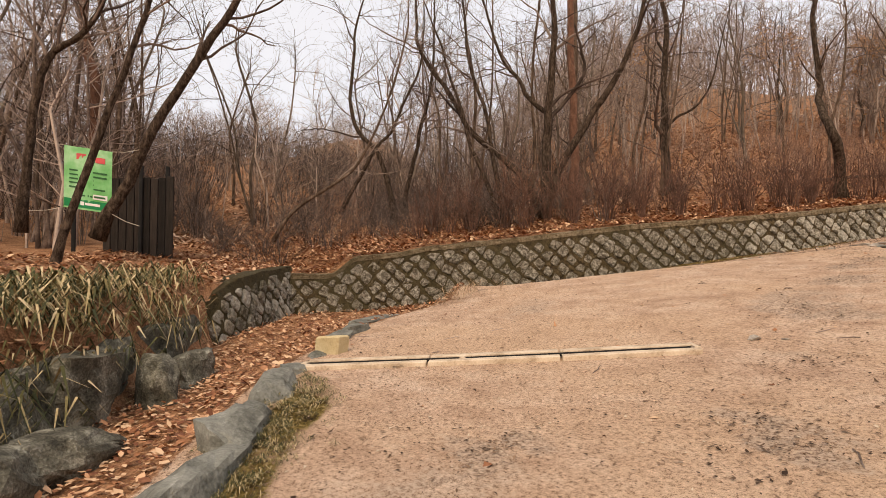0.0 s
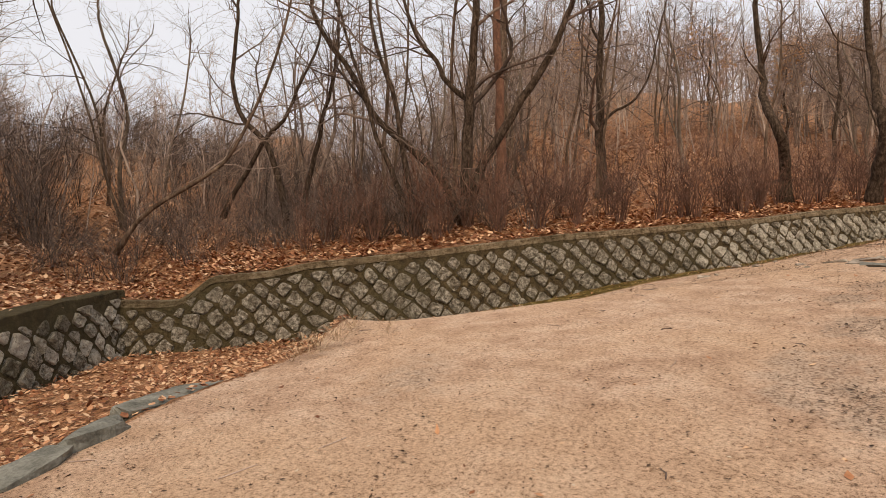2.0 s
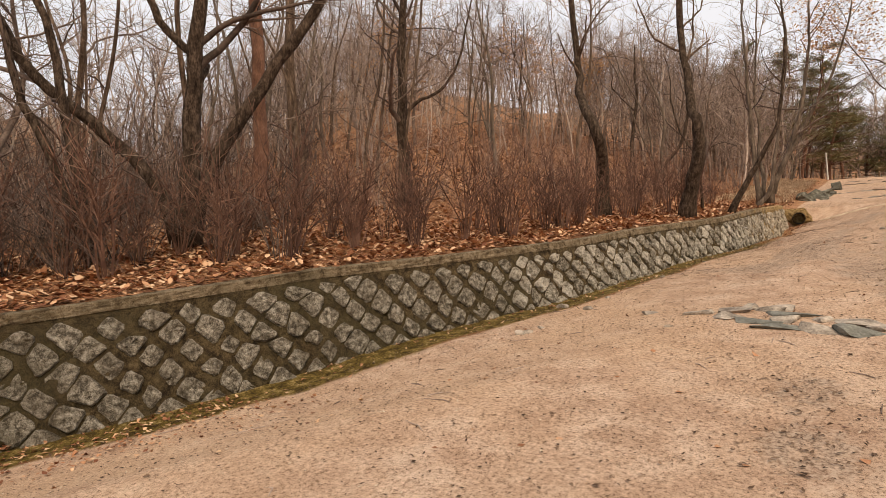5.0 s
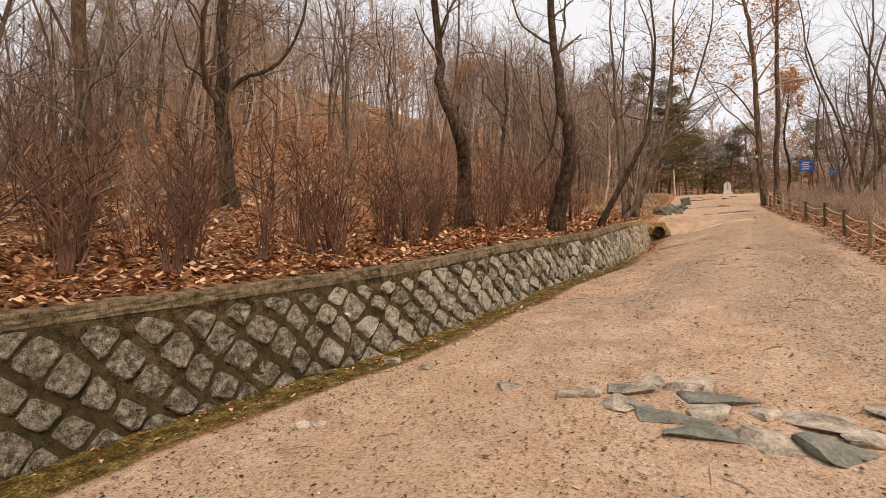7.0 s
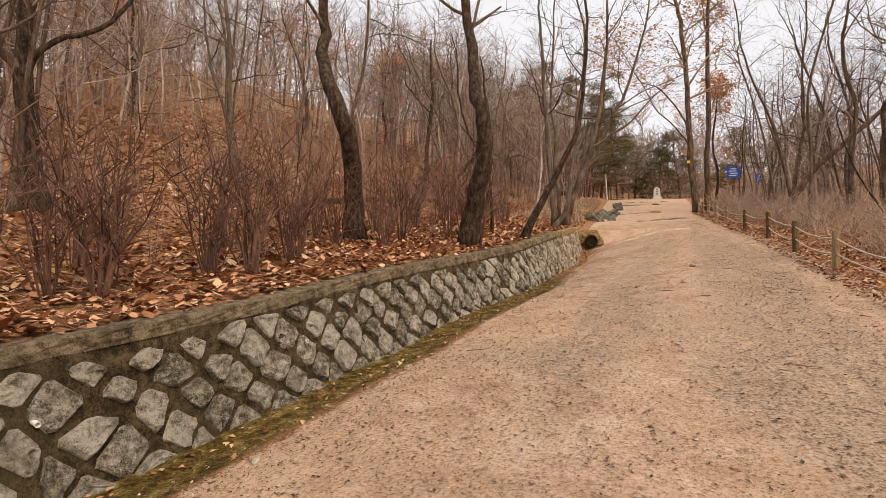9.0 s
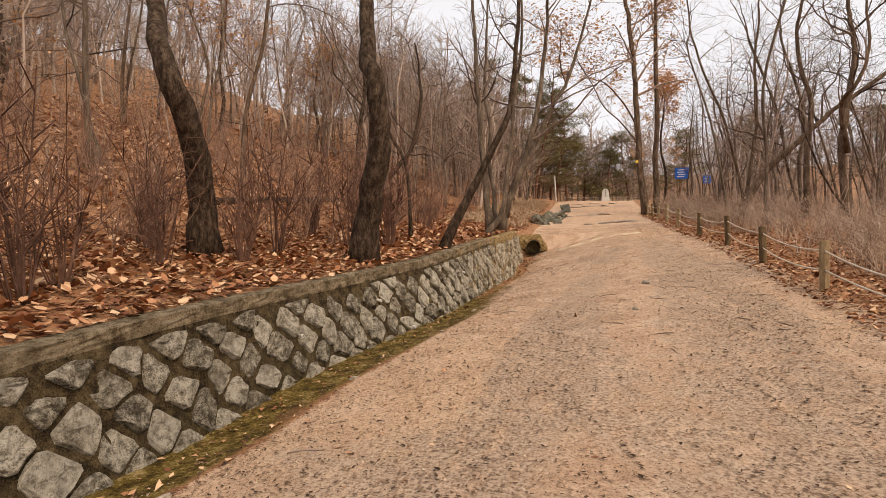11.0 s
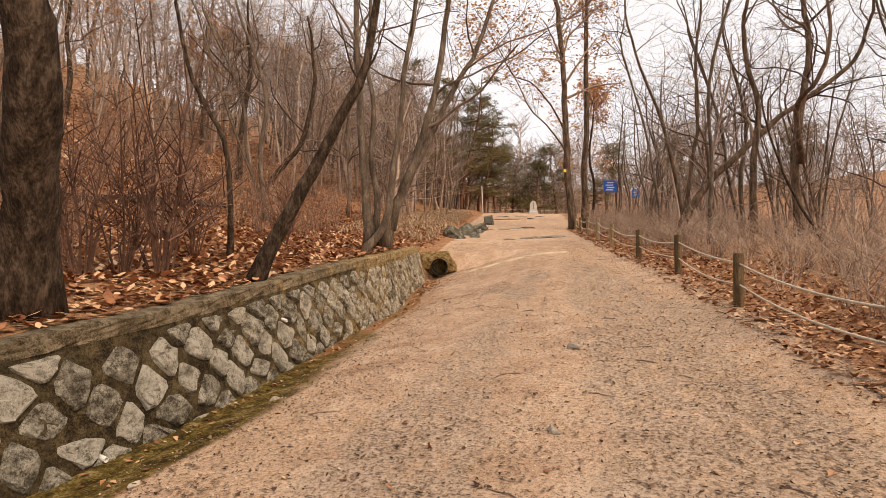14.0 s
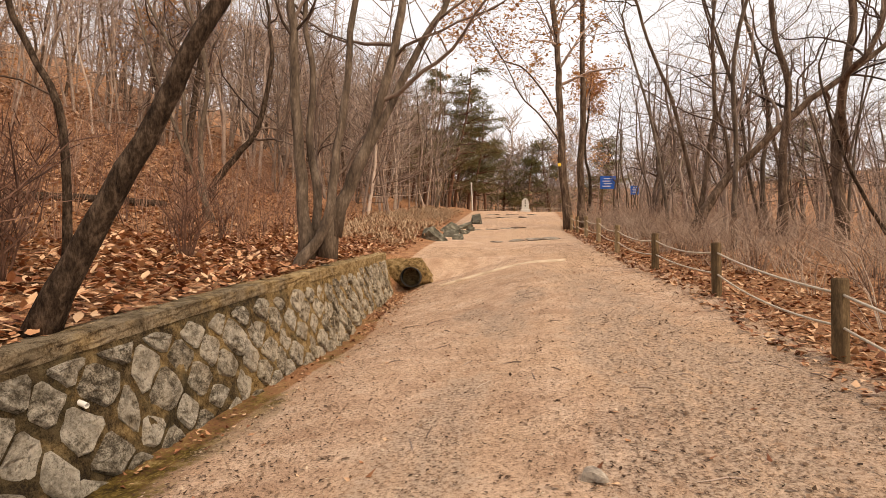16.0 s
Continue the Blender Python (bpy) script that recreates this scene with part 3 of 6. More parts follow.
def lay_stones(line, base, top, parent, single, rng, out_base=0.13, out_top=-0.1, half=0.2, high=0.212, joint=0.86):
    """Stones on the face in an uneven diagonal bond; those where single(y) holds are objects, the others one mesh."""
    total = np.linalg.norm(np.diff(line, axis=0), axis=1).sum()
    corners, rest = {}, Geo()

    def corner(i, j):
        if (i, j) not in corners:
            corners[i, j] = (i * half + rng.gauss(0, 0.034), j * high - 0.03 + rng.gauss(0, 0.03))
        return corners[i, j]

    for i in range(1, int(total / half)):
        p, t, o = wall_frame(line, i * half)
        h = top(p[1]) - base(p[1])
        for j in range(0, int(h / high) + 1):
            if (i + j) % 2:
                continue
            low, ceil = -0.02, h - 0.1 - rng.uniform(0, 0.03)
            poly = [corner(i + 1, j), corner(i, j + 1), corner(i - 1, j), corner(i, j - 1)]
            if min(q[1] for q in poly) > ceil - 0.2:
                continue
            if rng.random() < 0.1:
                poly[1] = (poly[1][0], poly[1][1] - 0.09)
            poly = [(min(max(q[0], 0.02), total - 0.02), min(max(q[1], low), ceil)) for q in poly]
            cs, cv = sum(q[0] for q in poly) / 4, sum(q[1] for q in poly) / 4
            k = joint * rng.uniform(0.9, 1.06) * (0.8 if rng.random() < 0.08 else 1)
            p, t, o = wall_frame(line, cs)
            p2, _, _ = wall_frame(line, cs + 0.4)
            slope = ((top(p2[1]) - top(p[1])) * 0.6 + (base(p2[1]) - base(p[1])) * 0.4) / 0.4
            off = out_base + (out_top - out_base) * cv / h
            up = Vector((*(o * (out_top - out_base)), h)).normalized()
            along = Vector((t[0], t[1], slope)).normalized()
            face = along.cross(up).normalized()
            if face.x * o[0] + face.y * o[1] < 0:
                face = -face
            up = face.cross(along)
            m = Matrix((along, up, face)).transposed().to_4x4()
            m.translation = Vector((*(p + o * off), base(p[1]) + cv)) + face * rng.uniform(-0.016, 0.01)
            shape = stone_mesh([((q[0] - cs) * k, (q[1] - cv) * k) for q in poly], rng)
            if single(p[1]):
                ob = new("stone", shape.mesh("stone", MAT_STONE))
                ob.parent = parent
                ob.matrix_parent_inverse = parent.matrix_basis.inverted()
                ob.matrix_basis = m
            else:
                rest.add([m @ Vector(q) for q in shape.v], shape.f)
    if rest.v:
        tagged(part("stonework", rest, MAT_STONE, parent), kind="stuff")


WALL_LINE = np.array([(EDGE(y), y) for y in np.r_[-29.7, np.arange(-29.3, 0.2, 0.5), 0.3]])
WALL_LINE[0] = (-8.4, -29.85)
SIDE_LINE = np.array([(-5.3, -32.1), (-5.7, -31.65), (-6.3, -31.15), (-7.25, -30.5), (-8.25, -29.72), (-8.5, -29.5)])
SIDE_BASE = table([(-32.1, -4.62), (-29, -4.45)])
SIDE_TOP = table([(-32.1, -4.15), (-31.75, -3.75), (-31.2, -3.52), (-30.5, -3.42), (-29.1, -3.3)])


def build_walls():
    w = thing("wall_main", "battered retaining wall of diagonal split stones in mossy mortar", "retaining wall", kind="structure", at=(-3, -15, -2.5))
    wall_body("mortar", WALL_LINE, BASE, TOP, w, MAT_MORTAR, hi=-0.09)
    wall_body("coping", WALL_LINE, lambda y: TOP(y) - 0.1, TOP, w, MAT_COPING, lo=0.0, hi=0.012, out_base=-0.07, out_top=-0.085, thick=0.3, step=0.13, wave=0.009)
    s = thing("wall_side", "short mossy stone wall along the leafy ditch", "retaining wall", kind="structure", at=(-7, -30.5, -4.4))
    wall_body("mortar", SIDE_LINE, SIDE_BASE, SIDE_TOP, s, MAT_MORTAR, hi=0.0)
    return w, s


WALL_MAIN, WALL_SIDE = build_walls()


# ---- fence ----
def build_fence():
    posts = [(FENCE(y), y) for y in (-17.6, -14.3, -11.02, -7.75, -4.86, -2.2, 0.66, 3.4, 6.1, 8.9, 11.8, 14.8, 18.0)]
    fence = thing("rope_fence", "low wooden post fence with two slack pale ropes", "fence", at=(posts[4][0], posts[4][1], gz(*posts[4])))
    rng, tops = random.Random(3), []
    for i, (x, y) in enumerate(posts):
        z, r, h = gz(x, y), 0.062 + rng.uniform(-0.004, 0.006), 0.69 + rng.uniform(-0.03, 0.04)
        g = Geo()
        lean = Vector((rng.uniform(-0.02, 0.02), rng.uniform(-0.02, 0.02), 1))
        g.tube([Vector((x, y, z)) + lean * q for q in (-0.25, 0, h * 0.5, h - 0.015, h)], [r, r, r * 0.99, r, r * 0.9], 12)
        part("post", g, MAT_POST, fence, smooth_faces=False)
        tops.append((Vector((x, y, z)) + lean * (h - 0.13), Vector((x, y, z)) + lean * (h * 0.42)))
    for k in (0, 1):
        for a, b in zip(tops, tops[1:]):
            g = Geo()
            sag = rng.uniform(0.04, 0.09)
            pts = [a[k].lerp(b[k], u) - Vector((0, 0, sag * 4 * u * (1 - u))) for u in np.linspace(0, 1, 12)]
            g.tube(pts, [0.0125] * 12, 6)
            part("rope", g, MAT_ROPE, fence, "pale slack rope", True)


build_fence()


# ---- trees ----
def sprout(geo, p, way, length, r, level, rng, lift=0.15, crook=0.22, tip=0.3, kids=1.0):
    """A limb that wanders from p along way, with limbs of its own."""
    step = 0.16 if level <= 0 else 0.28
    n = max(3, min(16, int(length / step) + 1))
    pts, d = [np.array(p, float)], np.array(way, float)
    d /= np.linalg.norm(d) + 1e-9
    for i in range(n - 1):
        d = d + np.array([rng.gauss(0, crook), rng.gauss(0, crook), rng.gauss(0, crook * 0.8) + lift * 0.3])
        d /= np.linalg.norm(d)
        pts.append(pts[-1] + d * length / (n - 1))
    rad = [r * (1 - (1 - tip) * (i / (n - 1)) ** 0.8) for i in range(n)]
    geo.tube(pts, rad, 7 if r > 0.05 else 5 if r > 0.018 else 3, caps=False)
    if level <= 0:
        return
    branch_out(geo, pts, rad, level, rng, int((2.2 + length * 2.0) * kids), length, lift, crook, 0.25, kids)


def branch_out(geo, pts, rad, level, rng, count, length, lift, crook, since=0.35, kids=1.0, size=0.5):
    for _ in range(count):
        f = since + (1 - since) * rng.random() ** 0.85
        s = f * (len(pts) - 1)
        i = min(int(s), len(pts) - 2)
        p = pts[i] + (pts[i + 1] - pts[i]) * (s - i)
        t = pts[i + 1] - pts[i]
        t = t / (np.linalg.norm(t) + 1e-9)
        side = np.array([rng.gauss(0, 1), rng.gauss(0, 1), rng.gauss(0, 0.6)])
        side -= t * (side @ t)
        side /= np.linalg.norm(side) + 1e-9
        a = rng.uniform(0.5, 1.3)
        way = t * math.cos(a) + side * math.sin(a) + np.array([0, 0, lift])
        ln = length * rng.uniform(0.65, 1.35) * size * (1.2 - 0.5 * f)
        r = max(0.0045, rad[i] * rng.uniform(0.35, 0.6))
        sprout(geo, p, way, max(0.3, ln), r, level - 1, rng, lift, crook, 0.35, kids)


def bare_tree(name, label, stems, bark, seed, crown=None, reach=2.6, level=3, kids=0.85, count=9, since=0.4, group="", lift=0.08, extend=2.5):
    """A leafless tree: stems are (points, base radius, top radius); each runs on above its last point and branches."""
    rng = random.Random(seed)
    base = np.array(stems[0][0][0], float)
    tree = thing(name, label, "tree", group, at=tuple(base))
    twigs = Geo()
    for pts, r0, r1 in stems:
        p = np.asarray(pts, float)
        if extend:
            d = p[-1] - p[-2]
            d = d / np.linalg.norm(d) * 0.5 + np.array([0, 0, 0.5])
            for _ in range(3):
                d = d + np.array([rng.gauss(0, 0.12), rng.gauss(0, 0.12), 0.05])
                p = np.vstack([p, p[-1] + d / np.linalg.norm(d) * extend / 3])
        line = curve_through(p, max(10, min(26, len(p) * 4)))
        line[1:-1] += np.array([[rng.gauss(0, 0.012) * r0 / 0.1 for _ in range(3)] for _ in range(len(line) - 2)])
        n = len(line)
        end = r1 * 0.35 if extend else r1
        rad = [r0 + (end - r0) * (i / (n - 1)) ** 0.9 for i in range(n)]
        rad[0] *= 1.35
        rad[1] *= 1.12
        line[0][2] -= 0.15
        g = Geo()
        g.tube(line, [q * rng.uniform(0.965, 1.04) for q in rad], 14 if r0 > 0.07 else 9, caps=True)
        part("trunk", g, bark, tree, smooth_faces=True)
        branch_out(twigs, list(line), rad, level, rng, int(count * 1.35), reach, lift, 0.22, since * 0.85, kids, 0.85)
    part("crown", twigs, crown or bark, tree, "bare crooked branches and twigs", True)
    return tree


def build_named_trees():
    dark = "leafless tree with dark bark and an S-bent trunk"
    bare_tree("crooked_tree", dark, [([(-3.88, -12.12, -0.9), (-3.9, -12.2, -0.3), (-3.83, -12.42, 0.2), (-3.74, -12.75, 0.65), (-3.7, -13.0, 0.95), (-3.78, -13.15, 1.3), (-3.98, -13.05, 1.7), (-4.25, -12.75, 2.2), (-4.42, -12.5, 2.65), (-4.5, -12.25, 3.1), (-4.58, -12.15, 3.7), (-4.7, -12.3, 5.3)], 0.19, 0.155)], MAT_BARK, 1, MAT_BARK_BROWN, 2.4, since=0.75, count=9, extend=5)
    bare_tree("crooked_tree", "leafless tree with dark bark and a kinked trunk", [([(-1.92, -11.15, -0.98), (-1.83, -11.26, -0.5), (-1.68, -11.43, -0.1), (-1.57, -11.59, 0.3), (-1.48, -11.72, 0.7), (-1.46, -11.82, 1.0), (-1.49, -11.88, 1.3), (-1.58, -11.82, 1.7), (-1.66, -11.7, 2.0), (-1.73, -11.5, 2.5), (-1.8, -11.38, 3.0), (-1.92, -11.25, 3.6), (-2.03, -11.25, 5.5)], 0.2, 0.155)], MAT_BARK, 2, MAT_BARK_BROWN, 2.6, since=0.75, count=10, extend=4)
    bare_tree("leaning_tree", "slender leaning tree with dark smooth bark above the wall", [([(-1.12, -8.9, -0.72), (-0.81, -8.88, -0.16), (-0.53, -8.87, 0.34), (-0.27, -8.86, 0.85), (-0.08, -8.86, 1.24), (0.1, -8.85, 1.6), (0.21, -8.84, 1.95), (0.3, -8.8, 2.8)], 0.092, 0.062)], MAT_BARK, 3, MAT_DARK_TWIG, 2.4, since=0.45, count=10, extend=3.5)
    bare_tree("multi_stem_tree", "clump of grey-barked leafless stems at the wall's end", [
        ([(-0.62, -4.29, 0.0), (-0.72, -4.29, 0.95), (-0.81, -4.3, 2.07), (-0.87, -4.3, 3.3), (-0.96, -4.3, 4.36)], 0.1, 0.075),
        ([(-0.71, -4.6, -0.26), (-0.39, -4.59, 0.08), (-0.2, -4.58, 0.58), (-0.15, -4.58, 1.24), (0.01, -4.57, 2.16), (0.06, -4.57, 3.17), (0.21, -4.56, 4.19)], 0.085, 0.055),
        ([(-0.3, -4.28, 0.02), (-0.14, -4.28, 0.61), (0.09, -4.27, 1.13), (0.4, -4.26, 1.99), (0.69, -4.25, 3.13), (0.82, -4.25, 4.19)], 0.11, 0.07),
        ([(-0.2, -4.28, 0.35), (0.19, -4.27, 1.3), (0.61, -4.25, 2.17), (1.08, -4.23, 3.13), (1.55, -4.21, 4.01)], 0.08, 0.05),
        ([(-0.5, -4.18, 0.05), (-0.51, -4.19, 0.97), (-0.63, -4.19, 1.67), (-0.58, -4.19, 2.55), (-0.73, -4.19, 3.52), (-0.7, -4.19, 4.42)], 0.07, 0.05)], MAT_BARK_GREY, 4, MAT_DARK_TWIG, 2.4, since=0.3, count=7, extend=3.5)
    bare_tree("straight_tree", "tall straight leafless tree with brown bark", [([(-9.1, -14.16, gz(-9.1, -14.16)), (-9.18, -14.24, 0.47), (-9.26, -14.32, 1.76), (-9.27, -14.32, 2.79), (-9.26, -14.31, 4.36), (-9.2, -14.3, 6.5)], 0.2, 0.15), ([(-9.24, -14.3, 2.2), (-8.9, -14.0, 2.7), (-8.4, -13.5, 3.1), (-8.0, -13.1, 4.0)], 0.06, 0.035)], MAT_BARK, 5, MAT_DARK_TWIG, 3.0, since=0.3, count=9, extend=4)
    bare_tree("multi_stem_tree", "old spreading leafless tree with several ridged stems", [
        ([(-7.82, -22.04, -1.75), (-7.8, -22.01, -0.4), (-7.78, -21.99, 0.97), (-7.71, -21.92, 2.22), (-7.64, -21.84, 3.73)], 0.17, 0.13),
        ([(-7.86, -21.98, -1.6), (-7.64, -21.75, -0.52), (-7.21, -21.29, 0.67), (-6.65, -20.7, 1.92), (-6.28, -20.31, 2.86), (-6.03, -20.05, 3.75)], 0.14, 0.1),
        ([(-7.87, -22.18, -1.6), (-8.18, -22.5, -0.66), (-8.85, -23.22, 0.28), (-9.36, -23.76, 0.96), (-9.87, -24.3, 2.21), (-10.47, -24.93, 3.47)], 0.12, 0.07),
        ([(-7.78, -21.99, 1.0), (-8.1, -21.57, 1.44), (-8.72, -21.95, 2.1), (-8.95, -22.19, 2.77), (-9.27, -22.52, 3.3), (-9.45, -22.72, 3.97)], 0.09, 0.06)], MAT_BARK, 6, MAT_DARK_TWIG, 3.0, since=0.3, count=9, extend=3.5)
    bare_tree("slender_tree", "slender leafless tree with dark bark leaning over brush", [
        ([(-8.05, -23.5, -2.0), (-8.13, -23.58, -0.89), (-8.29, -23.75, 0.27), (-8.41, -23.87, 1.32), (-8.64, -24.13, 2.25), (-8.8, -24.29, 3.19)], 0.085, 0.05),
        ([(-8.3, -23.45, -1.7), (-8.78, -23.8, -0.24), (-8.99, -24.01, 0.35), (-9.19, -24.23, 1.55), (-9.44, -24.49, 2.51)], 0.075, 0.05)], MAT_BARK, 7, MAT_DARK_TWIG, 2.6, since=0.3, count=8, extend=3)
    bare_tree("tall_pine", "tall pine with a straight reddish-brown trunk", [([(-8.71, -19.88, -1.3), (-8.72, -19.9, 0.55), (-8.76, -19.93, 2.46), (-8.82, -20.0, 4.82), (-8.85, -20.0, 8)], 0.17, 0.13)], MAT_BARK_PINE, 8, MAT_TWIG, 2.0, since=0.7, count=8, extend=4)
    bare_tree("leaning_tree", "leafless tree leaning over the brushy valley", [([(-11.6, -25.2, -1.6), (-12.07, -25.6, 0.39), (-12.57, -26.13, 1.18), (-12.8, -26.37, 2.24), (-12.71, -26.28, 3.69)], 0.09, 0.06)], MAT_BARK, 9, MAT_DARK_TWIG, 3.0, since=0.25, count=10, extend=3)
    bare_tree("leaning_tree", "leafless tree slanting up out of the brush", [([(-13.4, -26.4, -1.4), (-12.85, -25.87, -0.19), (-12.49, -25.49, 0.75), (-12.12, -25.1, 1.29), (-11.84, -24.81, 2.24), (-11.48, -24.42, 3.32)], 0.075, 0.045)], MAT_BARK, 10, MAT_DARK_TWIG, 2.6, since=0.25, count=10, extend=3)
    bare_tree("slender_tree", "slender leafless tree with forked dark limbs", [([(-13.05, -24.1, -1.3), (-12.98, -23.98, -0.25), (-12.76, -23.74, 0.94), (-12.68, -23.66, 1.69), (-12.47, -23.44, 2.74), (-12.37, -23.34, 4.09)], 0.09, 0.06)], MAT_BARK, 11, MAT_DARK_TWIG, 2.8, since=0.3, count=10, extend=3)
    bare_tree("fallen_tree", "half-fallen bare tree slanting through brambles", [([(-10.9, -29.4, -2.5), (-10.5, -28.79, -1.65), (-9.91, -27.86, -0.92), (-9.58, -27.33, -0.28), (-9.16, -26.67, 1.49), (-8.92, -26.29, 3.27)], 0.055, 0.03)], MAT_BARK_BROWN, 12, MAT_TWIG, 2.4, since=0.2, count=12, extend=1.5)
    bare_tree("slender_tree", "thin dark tree on the bank before the green banner", [([(-7.2, -34.3, -3.55), (-7.04, -34.05, -2.49), (-6.81, -33.7, -1.28), (-6.64, -33.42, -0.37), (-6.46, -33.13, 0.55), (-6.31, -32.9, 1.47), (-6.23, -32.78, 2.08)], 0.08, 0.055)], MAT_BARK, 13, MAT_DARK_TWIG, 2.4, since=0.4, count=10, extend=3)
    bare_tree("leaning_tree", "dark leafless tree leaning past the board screen", [([(-8.9, -33.6, -2.6), (-8.56, -33.09, -1.65), (-8.32, -32.71, -0.57), (-7.98, -32.17, 0.51), (-7.61, -31.58, 1.6), (-7.36, -31.19, 2.33), (-7.18, -30.9, 3.06)], 0.13, 0.08)], MAT_BARK, 14, MAT_DARK_TWIG, 2.6, since=0.35, count=10, extend=3)
    bare_tree("leaning_tree", "dark leafless tree on the leafy slope", [([(-9.66, -34.95, -2.5), (-9.6, -34.85, -1.0), (-9.53, -34.76, 0.1), (-9.37, -34.5, 1.06), (-9.06, -34.01, 1.49), (-8.81, -33.62, 2.15)], 0.1, 0.08)], MAT_BARK, 15, MAT_DARK_TWIG, 2.6, since=0.4, count=10, extend=3)
    bare_tree("tall_pine", "pine trunk with reddish bark on the slope", [([(-13.48, -33.68, -1.2), (-13.48, -33.68, 0.43), (-13.52, -33.73, 1.86), (-13.68, -34.0, 3.14), (-13.7, -34.03, 4.59)], 0.17, 0.13)], MAT_BARK_PINE, 16, MAT_TWIG, 2.4, since=0.5, count=8, extend=4)
    bare_tree("tall_tree", "tall trailside tree with brown bark and some dead leaves", [([(6.48, 12.5, 1.6), (6.19, 12.48, 4.38), (6.05, 12.48, 7.49), (5.93, 12.47, 10.1), (5.69, 12.47, 13.0)], 0.2, 0.13), ([(6.08, 12.48, 6.6), (5.3, 12.5, 8.0), (4.4, 12.6, 9.1), (3.5, 12.6, 9.5)], 0.05, 0.03), ([(6.12, 12.48, 5.6), (5.2, 12.4, 6.8), (4.3, 12.3, 7.7)], 0.045, 0.03)], MAT_BARK_BROWN, 17, MAT_TWIG, 3.4, since=0.3, count=16, extend=4)
    bare_tree("tall_tree", "tall straight trailside tree with brown bark", [([(7.36, 14.01, 1.9), (7.32, 14.0, 4.67), (7.45, 14.01, 7.96), (7.42, 14.01, 11.28), (7.49, 14.01, 14.09)], 0.18, 0.12)], MAT_BARK_BROWN, 18, MAT_TWIG, 3.2, since=0.3, count=14, extend=3)
    bare_tree("multi_stem_tree", "spreading dark tree with one low slanting limb", [
        ([(8.0, 2.84, 0.9), (9.02, 2.88, 2.4), (9.81, 2.91, 3.15), (11.08, 2.96, 4.3), (12.36, 3.01, 5.26), (13.64, 3.06, 6.22)], 0.125, 0.09),
        ([(8.31, 3.05, 1.0), (7.94, 3.03, 2.9), (7.56, 3.02, 4.5), (6.95, 3.0, 6.1), (6.49, 2.98, 7.73)], 0.065, 0.04),
        ([(8.32, 3.26, 1.0), (8.66, 3.27, 3.11), (8.85, 3.28, 4.57), (8.8, 3.27, 6.53), (8.99, 3.28, 8.18)], 0.07, 0.045),
        ([(9.02, 2.88, 2.4), (8.96, 2.88, 3.5), (8.66, 2.87, 4.44), (8.64, 2.87, 5.87)], 0.05, 0.035)], MAT_BARK_BROWN, 19, MAT_DARK_TWIG, 2.6, since=0.25, count=9, extend=3)
    bare_tree("straight_tree", "dark leafless tree behind the straw thicket", [([(9.81, 1.84, 0.8), (9.89, 1.84, 2.79), (10.07, 1.85, 4.55), (9.74, 1.84, 5.89), (9.69, 1.84, 7.08)], 0.11, 0.07)], MAT_BARK_BROWN, 20, MAT_DARK_TWIG, 2.8, since=0.3, count=10, extend=3)
    bare_tree("straight_tree", "dark forked leafless tree behind the straw thicket", [([(10.36, 0.4, 0.6), (10.28, 0.4, 2.73), (10.58, 0.41, 4.45), (10.75, 0.41, 5.78), (10.64, 0.41, 6.72)], 0.12, 0.08), ([(10.4, 0.3, 2.6), (9.9, -0.4, 3.78), (9.94, -1.04, 4.14), (10.3, -1.03, 4.85), (10.41, -1.02, 5.6)], 0.075, 0.05)], MAT_BARK_BROWN, 21, MAT_DARK_TWIG, 2.8, since=0.3, count=10, extend=3)
    bare_tree("tall_pine", "old pine trunk with rough reddish bark on the slope", [([(-14.0, -13.8, gz(-14.0, -13.8)), (-14.1, -13.95, 1.55), (-14.25, -14.15, 3.0), (-14.3, -14.25, 5.2), (-14.3, -14.2, 9)], 0.26, 0.19)], MAT_BARK_BROWN, 31, MAT_TWIG, 2.2, since=0.6, count=8, extend=4)
    bare_tree("slender_tree", "slim dark tree bending over the leafy bank", [([(-2.1, -7.3, gz(-2.1, -7.3)), (-2.12, -7.3, 0.4), (-2.25, -7.3, 1.3), (-2.7, -7.3, 2.1), (-3.0, -7.3, 3.2)], 0.048, 0.03)], MAT_BARK, 32, MAT_DARK_TWIG, 1.8, since=0.35, count=9, extend=2)
    h = gz(-6.4, 4.6)
    bare_tree("leaning_tree", "dark slanting tree on the leafy hillside", [([(-6.4, 4.6, h), (-5.7, 4.6, h + 1.0), (-4.8, 4.6, h + 2.2), (-4.4, 4.6, h + 4.2)], 0.12, 0.08)], MAT_BARK, 33, MAT_DARK_TWIG, 2.4, since=0.3, count=9, extend=2.5)
    h = gz(-8.0, 6.5)
    bare_tree("straight_tree", "dark upright tree on the leafy hillside", [([(-8.0, 6.5, h), (-7.9, 6.5, h + 2.0), (-7.6, 6.5, h + 4.5)], 0.13, 0.09)], MAT_BARK, 34, MAT_DARK_TWIG, 2.6, since=0.3, count=9, extend=3)
    bare_tree("slanting_sapling", "thin slanting sapling beyond the rope fence", [([(8.82, -3.58, -0.4), (8.47, -3.62, 0.1), (7.9, -3.7, 1.0), (7.57, -3.72, 1.82), (7.3, -3.8, 2.6)], 0.035, 0.02)], MAT_BARK, 22, MAT_DARK_TWIG, 1.4, since=0.3, count=8, extend=1)


build_named_trees()


